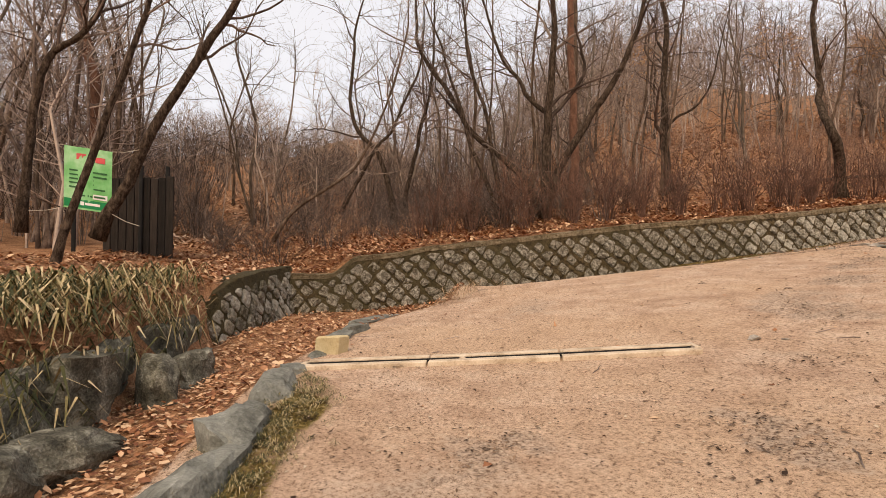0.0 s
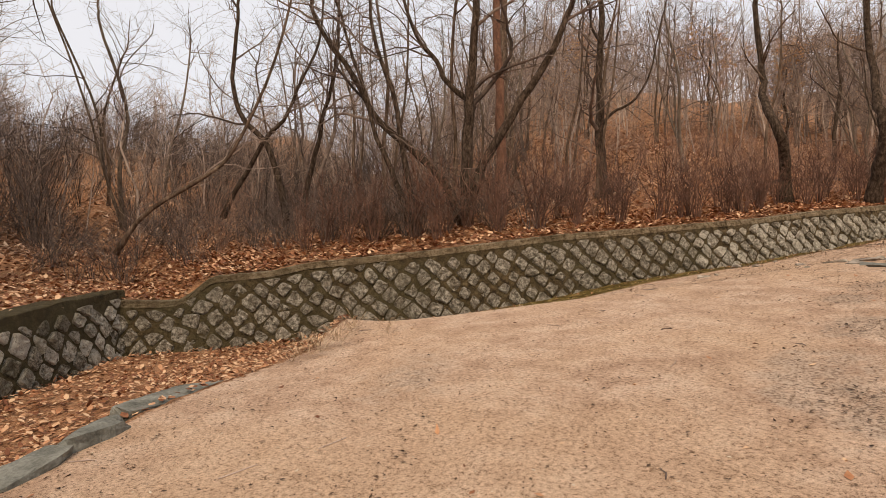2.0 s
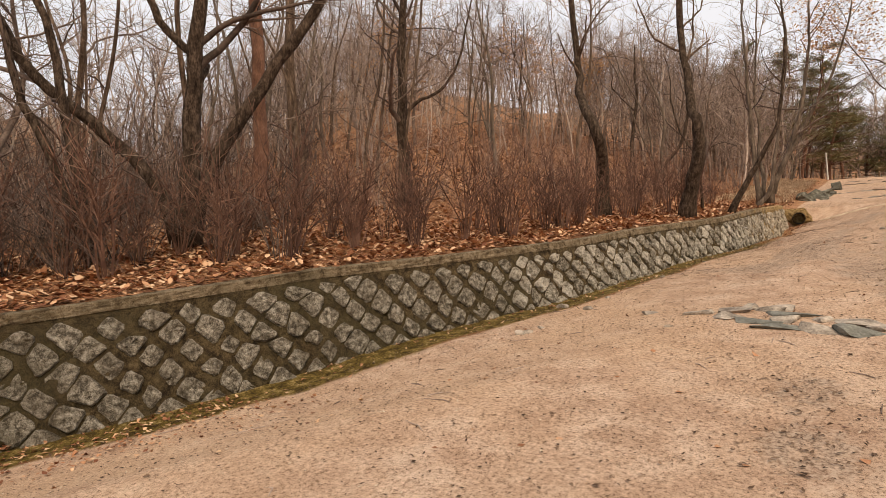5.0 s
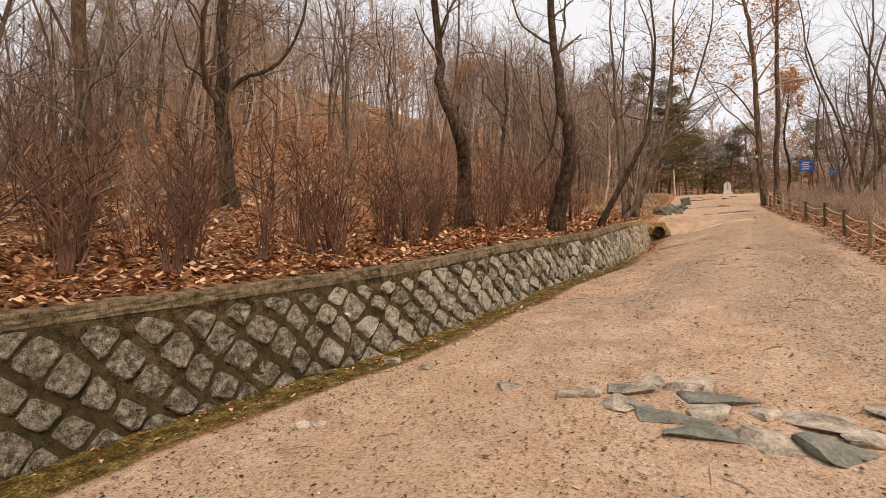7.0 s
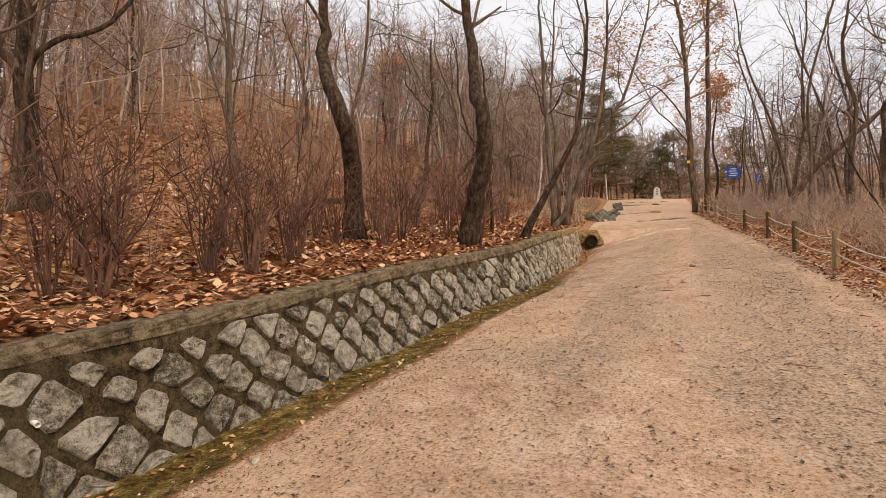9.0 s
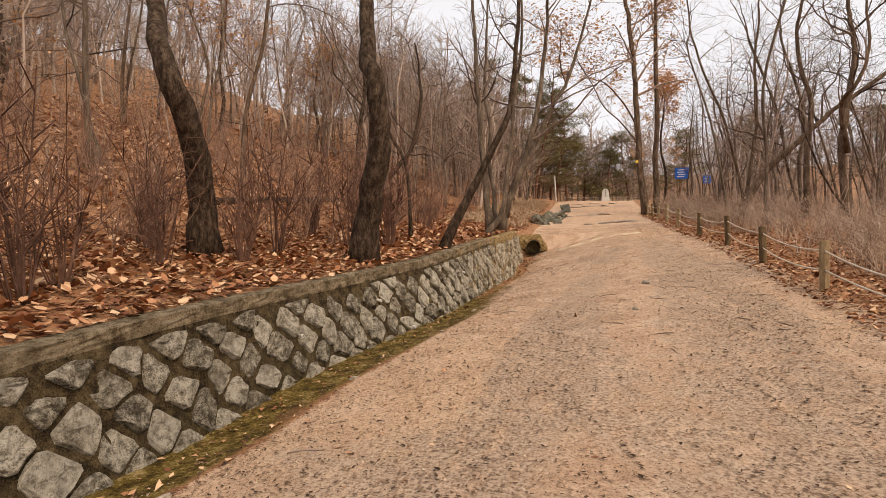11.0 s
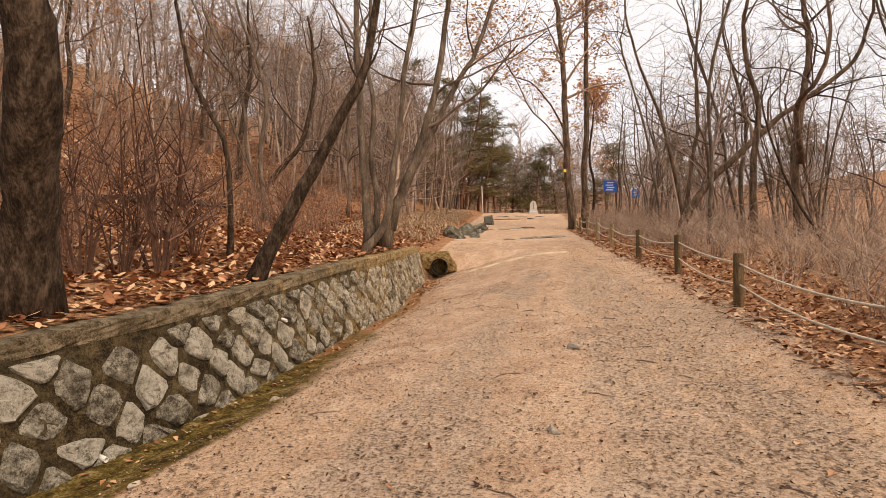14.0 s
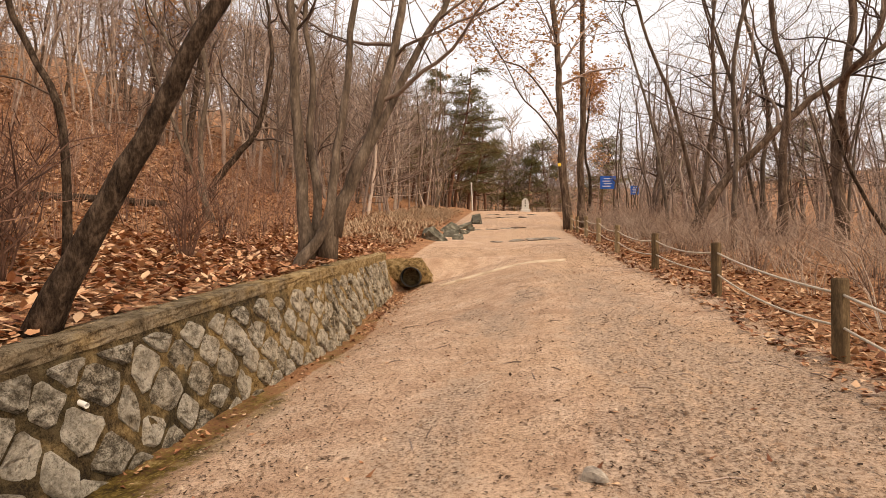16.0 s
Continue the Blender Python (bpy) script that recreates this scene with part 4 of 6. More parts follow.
# ---- woods ----
def clear_of_track(x, y):
    e = float(EDGE(y))
    if y < -24:
        return (x < e - 8.0 and (x < -17 or y > -27)) or x > 14
    return x < e - (5.5 if y < -15 else 4.2) - max(0, y) * 0.02 or x > float(FENCE(y)) + (2.8 if y > -16 else 6)


def open_wedge(x, y):
    """The dip of the valley, where the sky shows."""
    dx, dy = x - 4.8, y + 33.6
    return dx < -14 and 0.05 < -dy / dx < 0.55


def build_woods():
    rng = random.Random(77)
    kinds = []
    for i in range(8):
        h = rng.uniform(6.0, 10)
        lean = (rng.uniform(-1.3, 1.3), rng.uniform(-1.3, 1.3))
        stems = []
        for s in range((1, 3, 1, 2)[i % 4]):
            a = (rng.uniform(-1.4, 1.4), rng.uniform(-1.4, 1.4)) if s else (0, 0)
            stems.append(([(0.1 * s, 0.07 * s, -0.3), (lean[0] * 0.25 + 0.35 * a[0] + rng.uniform(-0.15, 0.15), lean[1] * 0.25 + 0.35 * a[1], h * 0.2), (lean[0] * 0.4 + rng.uniform(-0.35, 0.35) + 0.7 * a[0], lean[1] * 0.5 + 0.7 * a[1] + rng.uniform(-0.3, 0.3), h * 0.45), (lean[0] + a[0], lean[1] + a[1], h * 0.75)], rng.uniform(0.045, 0.085), 0.025))
        kinds.append(bare_tree("woodland_tree", "leafless woodland tree with brown bark and fine twigs", stems, (MAT_BARK_BROWN, MAT_BARK_GREY, MAT_DARK_TWIG)[i % 3], 100 + i, MAT_DARK_TWIG, 3.0, since=0.15, count=8 if len(stems) > 1 else 13, group="bare woodland trees", extend=2.2, kids=1.0, lift=0.04, level=2))
    spots, tries = [], 0
    while len(spots) < 125 and tries < 9000:
        tries += 1
        if rng.random() < 0.7:
            x, y = rng.uniform(-34, -2), rng.uniform(-34, 32)
        else:
            x, y = rng.uniform(6, 30), rng.uniform(-12, 44)
        if not clear_of_track(x, y) or (open_wedge(x, y) and rng.random() < 0.3) or any((x - a) ** 2 + (y - b) ** 2 < 1.6 for a, b in spots):
            continue
        if x > 4 and abs(x - 9.5) < 2.2 and y < 5 and y > -2:
            continue
        spots.append((x, y))
    while len(spots) < 140:
        x, y = rng.uniform(8.2, 24), rng.uniform(-6, 34)
        if x > float(FENCE(y)) + 2.2 and not any((x - a) ** 2 + (y - b) ** 2 < 1.2 for a, b in spots):
            spots.append((x, y))
    spots += [(-11.5, -35.6), (-12.4, -34.6), (-13.8, -36.2), (-14.6, -34.9), (-11.8, -37.0), (-15.6, -36.8), (-16.8, -35.0), (-12.9, -33.0), (-15.2, -33.2), (-17.5, -33.4), (-18.4, -36.2), (-13.2, -38.0)]
    spots += [(-1.2, 24), (-0.4, 29), (0.2, 35), (-2.2, 38), (0.6, 42.5), (-2.5, 46), (1.0, 49), (-0.5, 53), (-4.2, 33), (-5.5, 26)]
    for i, (x, y) in enumerate(spots):
        k = kinds[i % 8]
        m = pose(x, y, gz(x, y), 0, 0, rng.uniform(0, 360))
        if i < 8:
            k.matrix_basis = m
        else:
            copy_thing(k, m)


build_woods()


def solid(name, verts, faces, mat):
    """A mesh from arrays in which all faces have the same number of corners."""
    me = bpy.data.meshes.new(name)
    n, k = faces.shape
    me.vertices.add(len(verts))
    me.vertices.foreach_set("co", np.asarray(verts, np.float32).ravel())
    me.loops.add(n * k)
    me.loops.foreach_set("vertex_index", np.asarray(faces, np.int32).ravel())
    me.polygons.add(n)
    me.polygons.foreach_set("loop_start", np.arange(0, n * k, k, dtype=np.int32))
    me.update(calc_edges=True)
    me.materials.append(mat)
    return me


def strewn(name, templates, places, mat, label, category, parent=None):
    """Many turned and scaled copies of template geometry as one mesh. places: rows of x, y, z, scale, turn, tilt."""
    vs, fs, k = [], [], 0
    temp = [(np.array(g.v), np.array(g.f)) for g in templates]
    for i, (x, y, z, s, a, b) in enumerate(places):
        v, f = temp[i % len(temp)]
        c, d = math.cos(a), math.sin(a)
        w = v * s
        w = np.stack([w[:, 0] + b * w[:, 2], w[:, 1], w[:, 2]], 1)
        w = np.stack([w[:, 0] * c - w[:, 1] * d + x, w[:, 0] * d + w[:, 1] * c + y, w[:, 2] + z], 1)
        vs.append(w)
        fs.append(f + k)
        k += len(v)
    me = solid(name, np.concatenate(vs), np.concatenate(fs), mat)
    return tagged(new(name, me), label, category, kind="stuff")


def far_tree(rng, fat=1.0):
    """A slight leafless tree with a bent trunk and a lace of fine twigs."""
    g = Geo()
    h = rng.uniform(6.5, 11)
    lean = np.array([rng.gauss(0, 1.1), rng.gauss(0, 1.1), 0])
    line = [np.array([0, 0, -0.4])] + [lean * f ** 1.5 + np.array([rng.gauss(0, 0.3), rng.gauss(0, 0.3), h * f]) for f in (0.28, 0.55, 0.8)] + [lean + np.array([0, 0, h])]
    rad = rng.uniform(0.045, 0.1)
    g.tube(line, [rad, rad * 0.8, rad * 0.6, rad * 0.38, 0.02], 4, False)
    for _ in range(17):
        f = rng.uniform(0.12, 0.98) * 4
        i = min(int(f), 3)
        p = line[i] + (line[i + 1] - line[i]) * (f - i)
        w = np.array([rng.gauss(0, 1), rng.gauss(0, 1), rng.uniform(0.2, 1.5)])
        w *= (rng.uniform(1.2, 3.0) * (1.25 - f / 4) + 0.7) / np.linalg.norm(w)
        g.tube([p, p + w * 0.5 + np.array([rng.gauss(0, 0.12), rng.gauss(0, 0.12), -0.1]), p + w], [0.026 * fat, 0.017 * fat, 0.008 * fat], 3, False)
        for _ in range(4):
            v = w * rng.uniform(0.25, 0.5) + np.array([rng.gauss(0, 0.45), rng.gauss(0, 0.45), rng.uniform(0, 0.6)])
            q = p + w * rng.uniform(0.3, 0.98)
            g.tube([q, q + v], [0.009 * fat, 0.005 * fat], 3, False)
    return g


def clump(rng, stems, height, spread, r, twigs=5, arch=0.0):
    """A many-stemmed bush."""
    g = Geo()
    for _ in range(stems):
        a = rng.uniform(0, 2 * math.pi)
        out = np.array([math.cos(a), math.sin(a), 0])
        foot = out * rng.uniform(0, 0.12) * spread
        h = height * rng.uniform(0.55, 1.1)
        lean = rng.uniform(0.1, 1.0) * spread
        pts = [foot + np.array([0, 0, -0.08])]
        for f in (0.3, 0.62, 1.0):
            drop = arch * h * f * f
            pts.append(foot + out * lean * f ** 1.3 + np.array([rng.gauss(0, 0.05), rng.gauss(0, 0.05), h * f - drop]))
        rr = r * rng.uniform(0.6, 1.3)
        g.tube(pts, [rr, rr * 0.8, rr * 0.6, rr * 0.3], 3, False)
        for _ in range(twigs):
            f = rng.uniform(0.25, 0.98)
            i = min(int(f * 3), 2)
            p = pts[i] + (pts[i + 1] - pts[i]) * (f * 3 - i)
            w = np.array([rng.gauss(0, 0.6), rng.gauss(0, 0.6), rng.uniform(0.2, 1.0)])
            w *= rng.uniform(0.15, 0.5) * height * 0.45 / np.linalg.norm(w)
            g.tube([p, p + w], [rr * 0.5, rr * 0.28], 3, False)
    return g


def build_brush():
    rng = random.Random(21)
    places = []
    while len(places) < 820:
        a, d = rng.uniform(-math.pi, math.pi), 22 + 75 * rng.random() ** 1.2
        x, y = -2 + d * math.sin(a), -8 + d * math.cos(a)
        if y < -40 or not clear_of_track(x, y) or (2 < x < 14 and y < 58):
            continue
        if (x > 6 and y < 20 and x < 22) or (open_wedge(x, y) and rng.random() < 0.35):
            continue
        places.append((x, y, gz(x, y), rng.uniform(0.45, 0.7) if open_wedge(x, y) else rng.uniform(0.8, 1.15), rng.uniform(0, 6.28), 0))
    for i in range(330):
        x, y = (rng.uniform(-74, -36), rng.uniform(-28, 5)) if i < 200 else (rng.uniform(-44, -24), rng.uniform(-4, 18))
        places.append((x, y, gz(x, y), rng.uniform(0.38, 0.62) if i < 200 else rng.uniform(0.5, 0.8), rng.uniform(0, 6.28), 0))
    for i in range(70):
        x, y = rng.uniform(-30, -11), rng.uniform(-40, -33)
        places.append((x, y, gz(x, y), rng.uniform(0.5, 0.9), rng.uniform(0, 6.28), 0))
    for i in range(110):
        x, y = rng.uniform(-52, -20), rng.uniform(-36, -14)
        places.append((x, y, gz(x, y), rng.uniform(0.3, 0.5), rng.uniform(0, 6.28), 0))
    for i in range(45):
        x, y = rng.uniform(9.5, 30), rng.uniform(-8, 42)
        if x > float(FENCE(y)) + 3.4:
            places.append((x, y, gz(x, y), rng.uniform(0.55, 0.95), rng.uniform(0, 6.28), 0))
    for i in range(90):
        x, y = rng.uniform(-34, -11), rng.uniform(-13, 12)
        places.append((x, y, gz(x, y), rng.uniform(0.5, 0.9), rng.uniform(0, 6.28), 0))
    for i in range(150):
        x, y = rng.uniform(-14, 0.4), rng.uniform(12, 48)
        if x < float(EDGE(y)) - 2.2:
            places.append((x, y, gz(x, y), rng.uniform(0.8, 1.3), rng.uniform(0, 6.28), 0))
    strewn("far_woods", [far_tree(random.Random(300 + i)) for i in range(14)], places, MAT_TWIG, "dense leafless woods covering the far hillsides", "woods")
    places = []
    for i in range(170):
        x, y = (rng.uniform(-26, 34), rng.uniform(57, 84)) if i < 120 else (rng.uniform(-8, 16), rng.uniform(57, 66))
        places.append((x, y, gz(x, y), rng.uniform(0.9, 1.35), rng.uniform(0, 6.28), 0))
    strewn("crest_woods", [far_tree(random.Random(340 + i), 2.0) for i in range(12)], places, MAT_TWIG, "bare brown woods on the crest behind the monument", "woods")
    # undergrowth on the slope
    places = []
    while len(places) < 330:
        x, y = rng.uniform(-38, 0), rng.uniform(-36, 34)
        d = float(EDGE(y)) - x
        if d < 3.4 or rng.random() > (0.15 + 0.85 * smooth(d, 4, 10)) * (1 - 0.6 * smooth(y, -12, -4) * (1 - smooth(d, 12, 20))):
            continue
        if y < -29 and d < 7:
            continue
        places.append((x, y, gz(x, y), rng.uniform(0.7, 1.35), rng.uniform(0, 6.28), rng.gauss(0, 0.12)))
    valley = []
    for i in range(400):
        x, y = (rng.uniform(-46, -13), rng.uniform(-42, -10)) if i < 320 else (rng.uniform(-26, 28), rng.uniform(52, 76))
        if i < 320 and float(EDGE(y)) - x < 8:
            continue
        if i >= 320 and abs(x - 7) < 5 and y < 56:
            continue
        (valley if i < 320 else places).append((x, y, gz(x, y), rng.uniform(1.5, 2.3) if i < 320 else rng.uniform(3, 4.6), rng.uniform(0, 6.28), rng.gauss(0, 0.15)))
    for i in range(300):
        x, y = (rng.uniform(-48, -17), rng.uniform(-35, -13)) if i < 150 else (rng.uniform(9, 28), rng.uniform(-8, 36))
        if i < 150 or x > float(FENCE(y)) + 3.0:
            (valley if i < 150 else places).append((x, y, gz(x, y), rng.uniform(1.5, 2.4) if i < 150 else rng.uniform(0.8, 1.4), rng.uniform(0, 6.28), rng.gauss(0, 0.2)))
    strewn("valley_brush", [clump(random.Random(400 + i), 9, 1.7, 0.75, 0.0065, 6) for i in range(10)], valley, MAT_BRAMBLE, "dense dark grey-brown brush across the valley", "undergrowth")
    strewn("undergrowth", [clump(random.Random(400 + i), 9, 1.7, 0.75, 0.0065, 6) for i in range(10)], places, MAT_TWIG, "tangled brown leafless undergrowth on the wooded slope", "undergrowth")
    places = []
    while len(places) < 140:
        x, y = rng.uniform(-22, -3), rng.uniform(-30, 14)
        d = float(EDGE(y)) - x
        if d < 2.2 or d > 13 or y < -28:
            continue
        places.append((x, y, gz(x, y), rng.uniform(0.7, 1.3), rng.uniform(0, 6.28), rng.gauss(0, 0.1)))
    for i in range(150):
        y = rng.uniform(-13, 9)
        x = float(EDGE(y)) - rng.uniform(2.6, 15)
        places.append((x, y, gz(x, y), rng.uniform(0.8, 1.5), rng.uniform(0, 6.28), rng.gauss(0, 0.12)))
    strewn("red_brush", [clump(random.Random(430 + i), 10, 1.5, 0.6, 0.006, 5) for i in range(8)], places, MAT_SHRUB, "reddish-brown leafless brush behind the wall", "undergrowth")
    # brambles in the dip of the valley
    places = []
    while len(places) < 620:
        u, v = rng.uniform(0, 20), rng.gauss(0, 4.2)
        x, y = -9.0 - 0.82 * u - 0.57 * v, -27.0 + 0.57 * u - 0.82 * v
        if float(EDGE(y)) - x < 1.0:
            continue
        places.append((x, y, gz(x, y), rng.uniform(0.75, 1.5), rng.uniform(0, 6.28), rng.gauss(0, 0.5)))
    strewn("brambles", [clump(random.Random(460 + i), 12, 1.2, 1.0, 0.0055, 5, 0.35) for i in range(8)], places, MAT_BRAMBLE, "low tangled grey-brown brambles in the valley", "brambles")
    # dry thicket beyond the fence
    places = []
    while len(places) < 300:
        y = rng.uniform(-12, 20)
        x = float(FENCE(y)) + 0.9 + abs(rng.gauss(0, 2.6))
        places.append((x, y, gz(x, y), rng.uniform(0.8, 1.4), rng.uniform(0, 6.28), rng.gauss(0, 0.2)))
    strewn("straw_thicket", [clump(random.Random(490 + i), 14, 1.35, 1.0, 0.0055, 3, 0.4) for i in range(8)], places, MAT_THICKET, "pale dry arching thicket beyond the rope fence", "thicket")


build_brush()


# ---- bushes along the wall ----
def build_bushes():
    kinds = []
    for i in range(6):
        rng = random.Random(600 + i)
        bush = thing("bush", "leafless bush with many thin red-brown upright stems", "bush", "bushes along the wall")
        for k in range(11 + i):
            part("stem", clump(rng, 1, 1.85 if k % 3 else 1.35, 0.7, 0.0125, 12), MAT_BUSH, bush)
        kinds.append(bush)
    rng, n = random.Random(9), 0
    front = [(-7.15, -24.2), (-7.0, -23.3), (-5.95, -22.75), (-5.45, -21.9), (-5.2, -20.8), (-4.6, -20.05), (-4.9, -19.5), (-4.3, -18.9), (-4.2, -18.0), (-3.95, -17.75), (-4.42, -17.2), (-3.8, -16.4), (-3.5, -16.1), (-3.85, -15.6), (-3.4, -15.35), (-3.6, -14.8), (-3.7, -13.3), (-3.3, -12.2), (-3.3, -11.2), (-2.74, -9.45), (-2.45, -9.2), (-2.1, -9.1), (-2.5, -7.6), (-2.2, -4.8), (-3.4, -1.0), (-7.9, -25.4), (-8.2, -26.2), (-7.3, -21.4), (-6.4, -20.2), (-5.9, -18.6), (-5.3, -16.8), (-4.9, -14.6), (-4.6, -12.4), (-4.2, -10.4), (-3.9, -8.4), (-3.7, -6.4), (-6.6, -23.9), (-6.2, -22.3), (-7.6, -24.9), (-7.5, -23.7), (-8.3, -24.6), (-7.1, -22.6), (-8.6, -25.6), (-6.9, -21.9), (-6.1, -21.2), (-5.6, -20.4)]
    for x, yy in front:
        s = rng.uniform(0.85, 1.25) * (1.2 if -10 < yy < -8 else 0.85 if yy > -8 else 1)
        k = kinds[n % 6]
        m = pose(x, yy, gz(x, yy), 0, 0, rng.uniform(0, 360))
        if n < 6:
            k.matrix_basis = m @ Matrix.Scale(s, 4)
        else:
            copy_thing(k, m).scale = (s, s, s)
        n += 1


build_bushes()


# ---- leaves ----
def leaf_arrays(places, rng):
    """Folded leaves, two triangles each. places: x, y, z, length."""
    p = np.asarray(places, float)
    n = len(p)
    L = p[:, 3]
    yaw, tilt, fold = rng.uniform(0, 6.28, n), rng.normal(0, 0.35, n), rng.uniform(0.05, 0.5, n)
    w = L * rng.uniform(0.28, 0.42, n)
    local = np.zeros((n, 4, 3))
    local[:, 1] = np.stack([-w, L * 0.5, w * fold], 1)
    local[:, 2] = np.stack([0 * L, L, L * tilt], 1)
    local[:, 3] = np.stack([w, L * 0.5, w * fold * rng.uniform(0.2, 1.6, n)], 1)
    c, s = np.cos(yaw)[:, None], np.sin(yaw)[:, None]
    x, y = local[..., 0] * c - local[..., 1] * s, local[..., 0] * s + local[..., 1] * c
    v = np.stack([x + p[:, :1], y + p[:, 1:2], local[..., 2] + p[:, 2:3] + 0.012], -1).reshape(-1, 3)
    k = np.arange(n)[:, None] * 4
    f = np.concatenate([k + [0, 3, 2], k + [0, 2, 1]], 0)
    return v, f


def broad_leaf_arrays(places, rng):
    """Curled oval leaves of four triangles each. places: x, y, z, length."""
    p = np.asarray(places, float)
    n = len(p)
    L = p[:, 3]
    yaw, tilt, curl = rng.uniform(0, 6.28, n), rng.normal(0, 0.3, n), rng.uniform(0.0, 0.55, n)
    w = L * rng.uniform(0.24, 0.4, n)
    zero = 0 * L
    side = rng.uniform(0.3, 1.5, n)
    rows = [(zero, zero, zero), (w * 0.85, L * 0.28, w * curl), (w, L * 0.66, w * curl * side), (zero, L, L * curl * 0.5), (-w, L * 0.6, w * curl * side), (-w * 0.8, L * 0.25, w * curl)]
    local = np.stack([np.stack(r, 1) for r in rows], 1)
    local[..., 2] += local[..., 1] * tilt[:, None]
    local[..., 2] -= np.minimum(local[..., 2].min(1), 0)[:, None]
    c, s = np.cos(yaw)[:, None], np.sin(yaw)[:, None]
    x, y = local[..., 0] * c - local[..., 1] * s, local[..., 0] * s + local[..., 1] * c
    v = np.stack([x + p[:, :1], y + p[:, 1:2], local[..., 2] + p[:, 2:3] + 0.01], -1).reshape(-1, 3)
    k = np.arange(n)[:, None] * 6
    return v, np.concatenate([k + [0, 1, 2], k + [0, 2, 3], k + [0, 3, 4], k + [0, 4, 5]], 0)


def build_leaves():
    rng = np.random.default_rng(4)

    def sheet(name, x, y, size, label, lift=0.0, broad=False, mat=MAT_LEAF):
        z = ground_z(x, y) + rng.uniform(0, 1, len(x)) * lift
        q = np.stack([x, y, z, size], 1)
        v, f = broad_leaf_arrays(q, rng) if broad else leaf_arrays(q, rng)
        tagged(new(name, solid(name, v, f, mat)), label, "leaf litter", kind="stuff")

    n = 52000
    y = rng.uniform(-29, 12, n)
    d = 0.16 + 0.1 * bumps(0, y, 0.35) + rng.beta(1, 1.6, n) * 7.7
    sheet("leaf_litter", EDGE(y) - d, y, rng.uniform(0.06, 0.13, n), "brown fallen leaves lying thick behind the wall", 0.03, True)
    n = 30000
    y = rng.uniform(-33, 26, n)
    d = 7 + rng.beta(1, 1.4, n) * 16
    sheet("hill_litter", EDGE(y) - d, y, rng.uniform(0.1, 0.24, n), "pale fallen leaves on the wooded hillside", 0.03, False, MAT_PALE_LEAF)
    n = 13000
    y = rng.uniform(-36, -25.2, n)
    t = rng.uniform(0, 1, n)
    x = EDGE(y) + 0.15 + (KERB(y) - 0.1 - EDGE(y)) * t
    sheet("ditch_litter", x, y, rng.uniform(0.045, 0.09, n), "russet fallen leaves filling the stone ditch", 0.04, True)
    n = 15000
    y = rng.uniform(-37.5, -27, n)
    d = 0.2 + rng.beta(1, 1.5, n) * 9
    sheet("bank_litter", EDGE(y) - d, y, rng.uniform(0.06, 0.12, n), "russet fallen leaves on the ditch bank", 0.03, True)
    n = 13000
    y = rng.uniform(-15, 14, n)
    x = FENCE(y) - 0.35 + np.abs(rng.normal(0, 1.9, n))
    sheet("verge_litter", x, y, rng.uniform(0.05, 0.11, n), "brown leaves along the fence under the thicket", 0.03)
    n = 1900
    y = np.where(rng.uniform(0, 1, n) < 0.35, rng.uniform(-27, 0.4, n), np.where(rng.uniform(0, 1, n) < 0.5, rng.uniform(-27, -23.5, n), rng.uniform(-4, 0.4, n)))
    x = EDGE(y) + 0.2 + np.abs(rng.normal(0, 0.25, n)) * (1 + 2.2 * (y < -23))
    sheet("gutter_litter", x, y, rng.uniform(0.03, 0.07, n), "leaves and scraps along the foot of the wall", 0.01)
    n = 6000
    y = rng.uniform(0.5, 30, n)
    x = EDGE(y) - rng.beta(1, 1.2, n) * 9 + 0.1
    sheet("slope_litter", x, y, rng.uniform(0.07, 0.13, n), "pale fallen leaves beside the upper trail", 0.02)


build_leaves()


# ---- rocks ----
def rock_geo(center, size, rz, seed, cuts=15, rough=0.055, tilt=0.0):
    """An angular boulder: a ball cut by random planes, then roughened."""
    rng = random.Random(seed)
    bm = bmesh.new()
    bmesh.ops.create_icosphere(bm, subdivisions=4 if max(size) > 0.6 else 3, radius=1.0)
    planes = []
    for _ in range(cuts):
        n = Vector((rng.gauss(0, 1), rng.gauss(0, 1), rng.gauss(0, 0.8))).normalized()
        planes.append((n, rng.uniform(0.32, 0.62)))
    for v in bm.verts:
        for n, h in planes:
            k = v.co.dot(n) - h
            if k > 0:
                v.co -= n * k * 0.98
        o = Vector((seed, 0, 0))
        v.co += v.co.normalized() * (1.6 * rough * noise.noise(v.co * 1.7 + o) + 0.7 * rough * noise.noise(v.co * 4.5 + o) + 0.3 * rough * noise.noise(v.co * 11 + o))
    m = Matrix.Translation(center) @ Matrix.Rotation(rz, 4, "Z") @ Matrix.Rotation(tilt, 4, "X") @ Matrix.Diagonal((size[0] / 1.12, size[1] / 1.12, size[2] / 1.12, 1))
    g = Geo()
    bm.verts.index_update()
    g.add([m @ v.co for v in bm.verts], [tuple(v.index for v in f.verts) for f in bm.faces])
    bm.free()
    return g


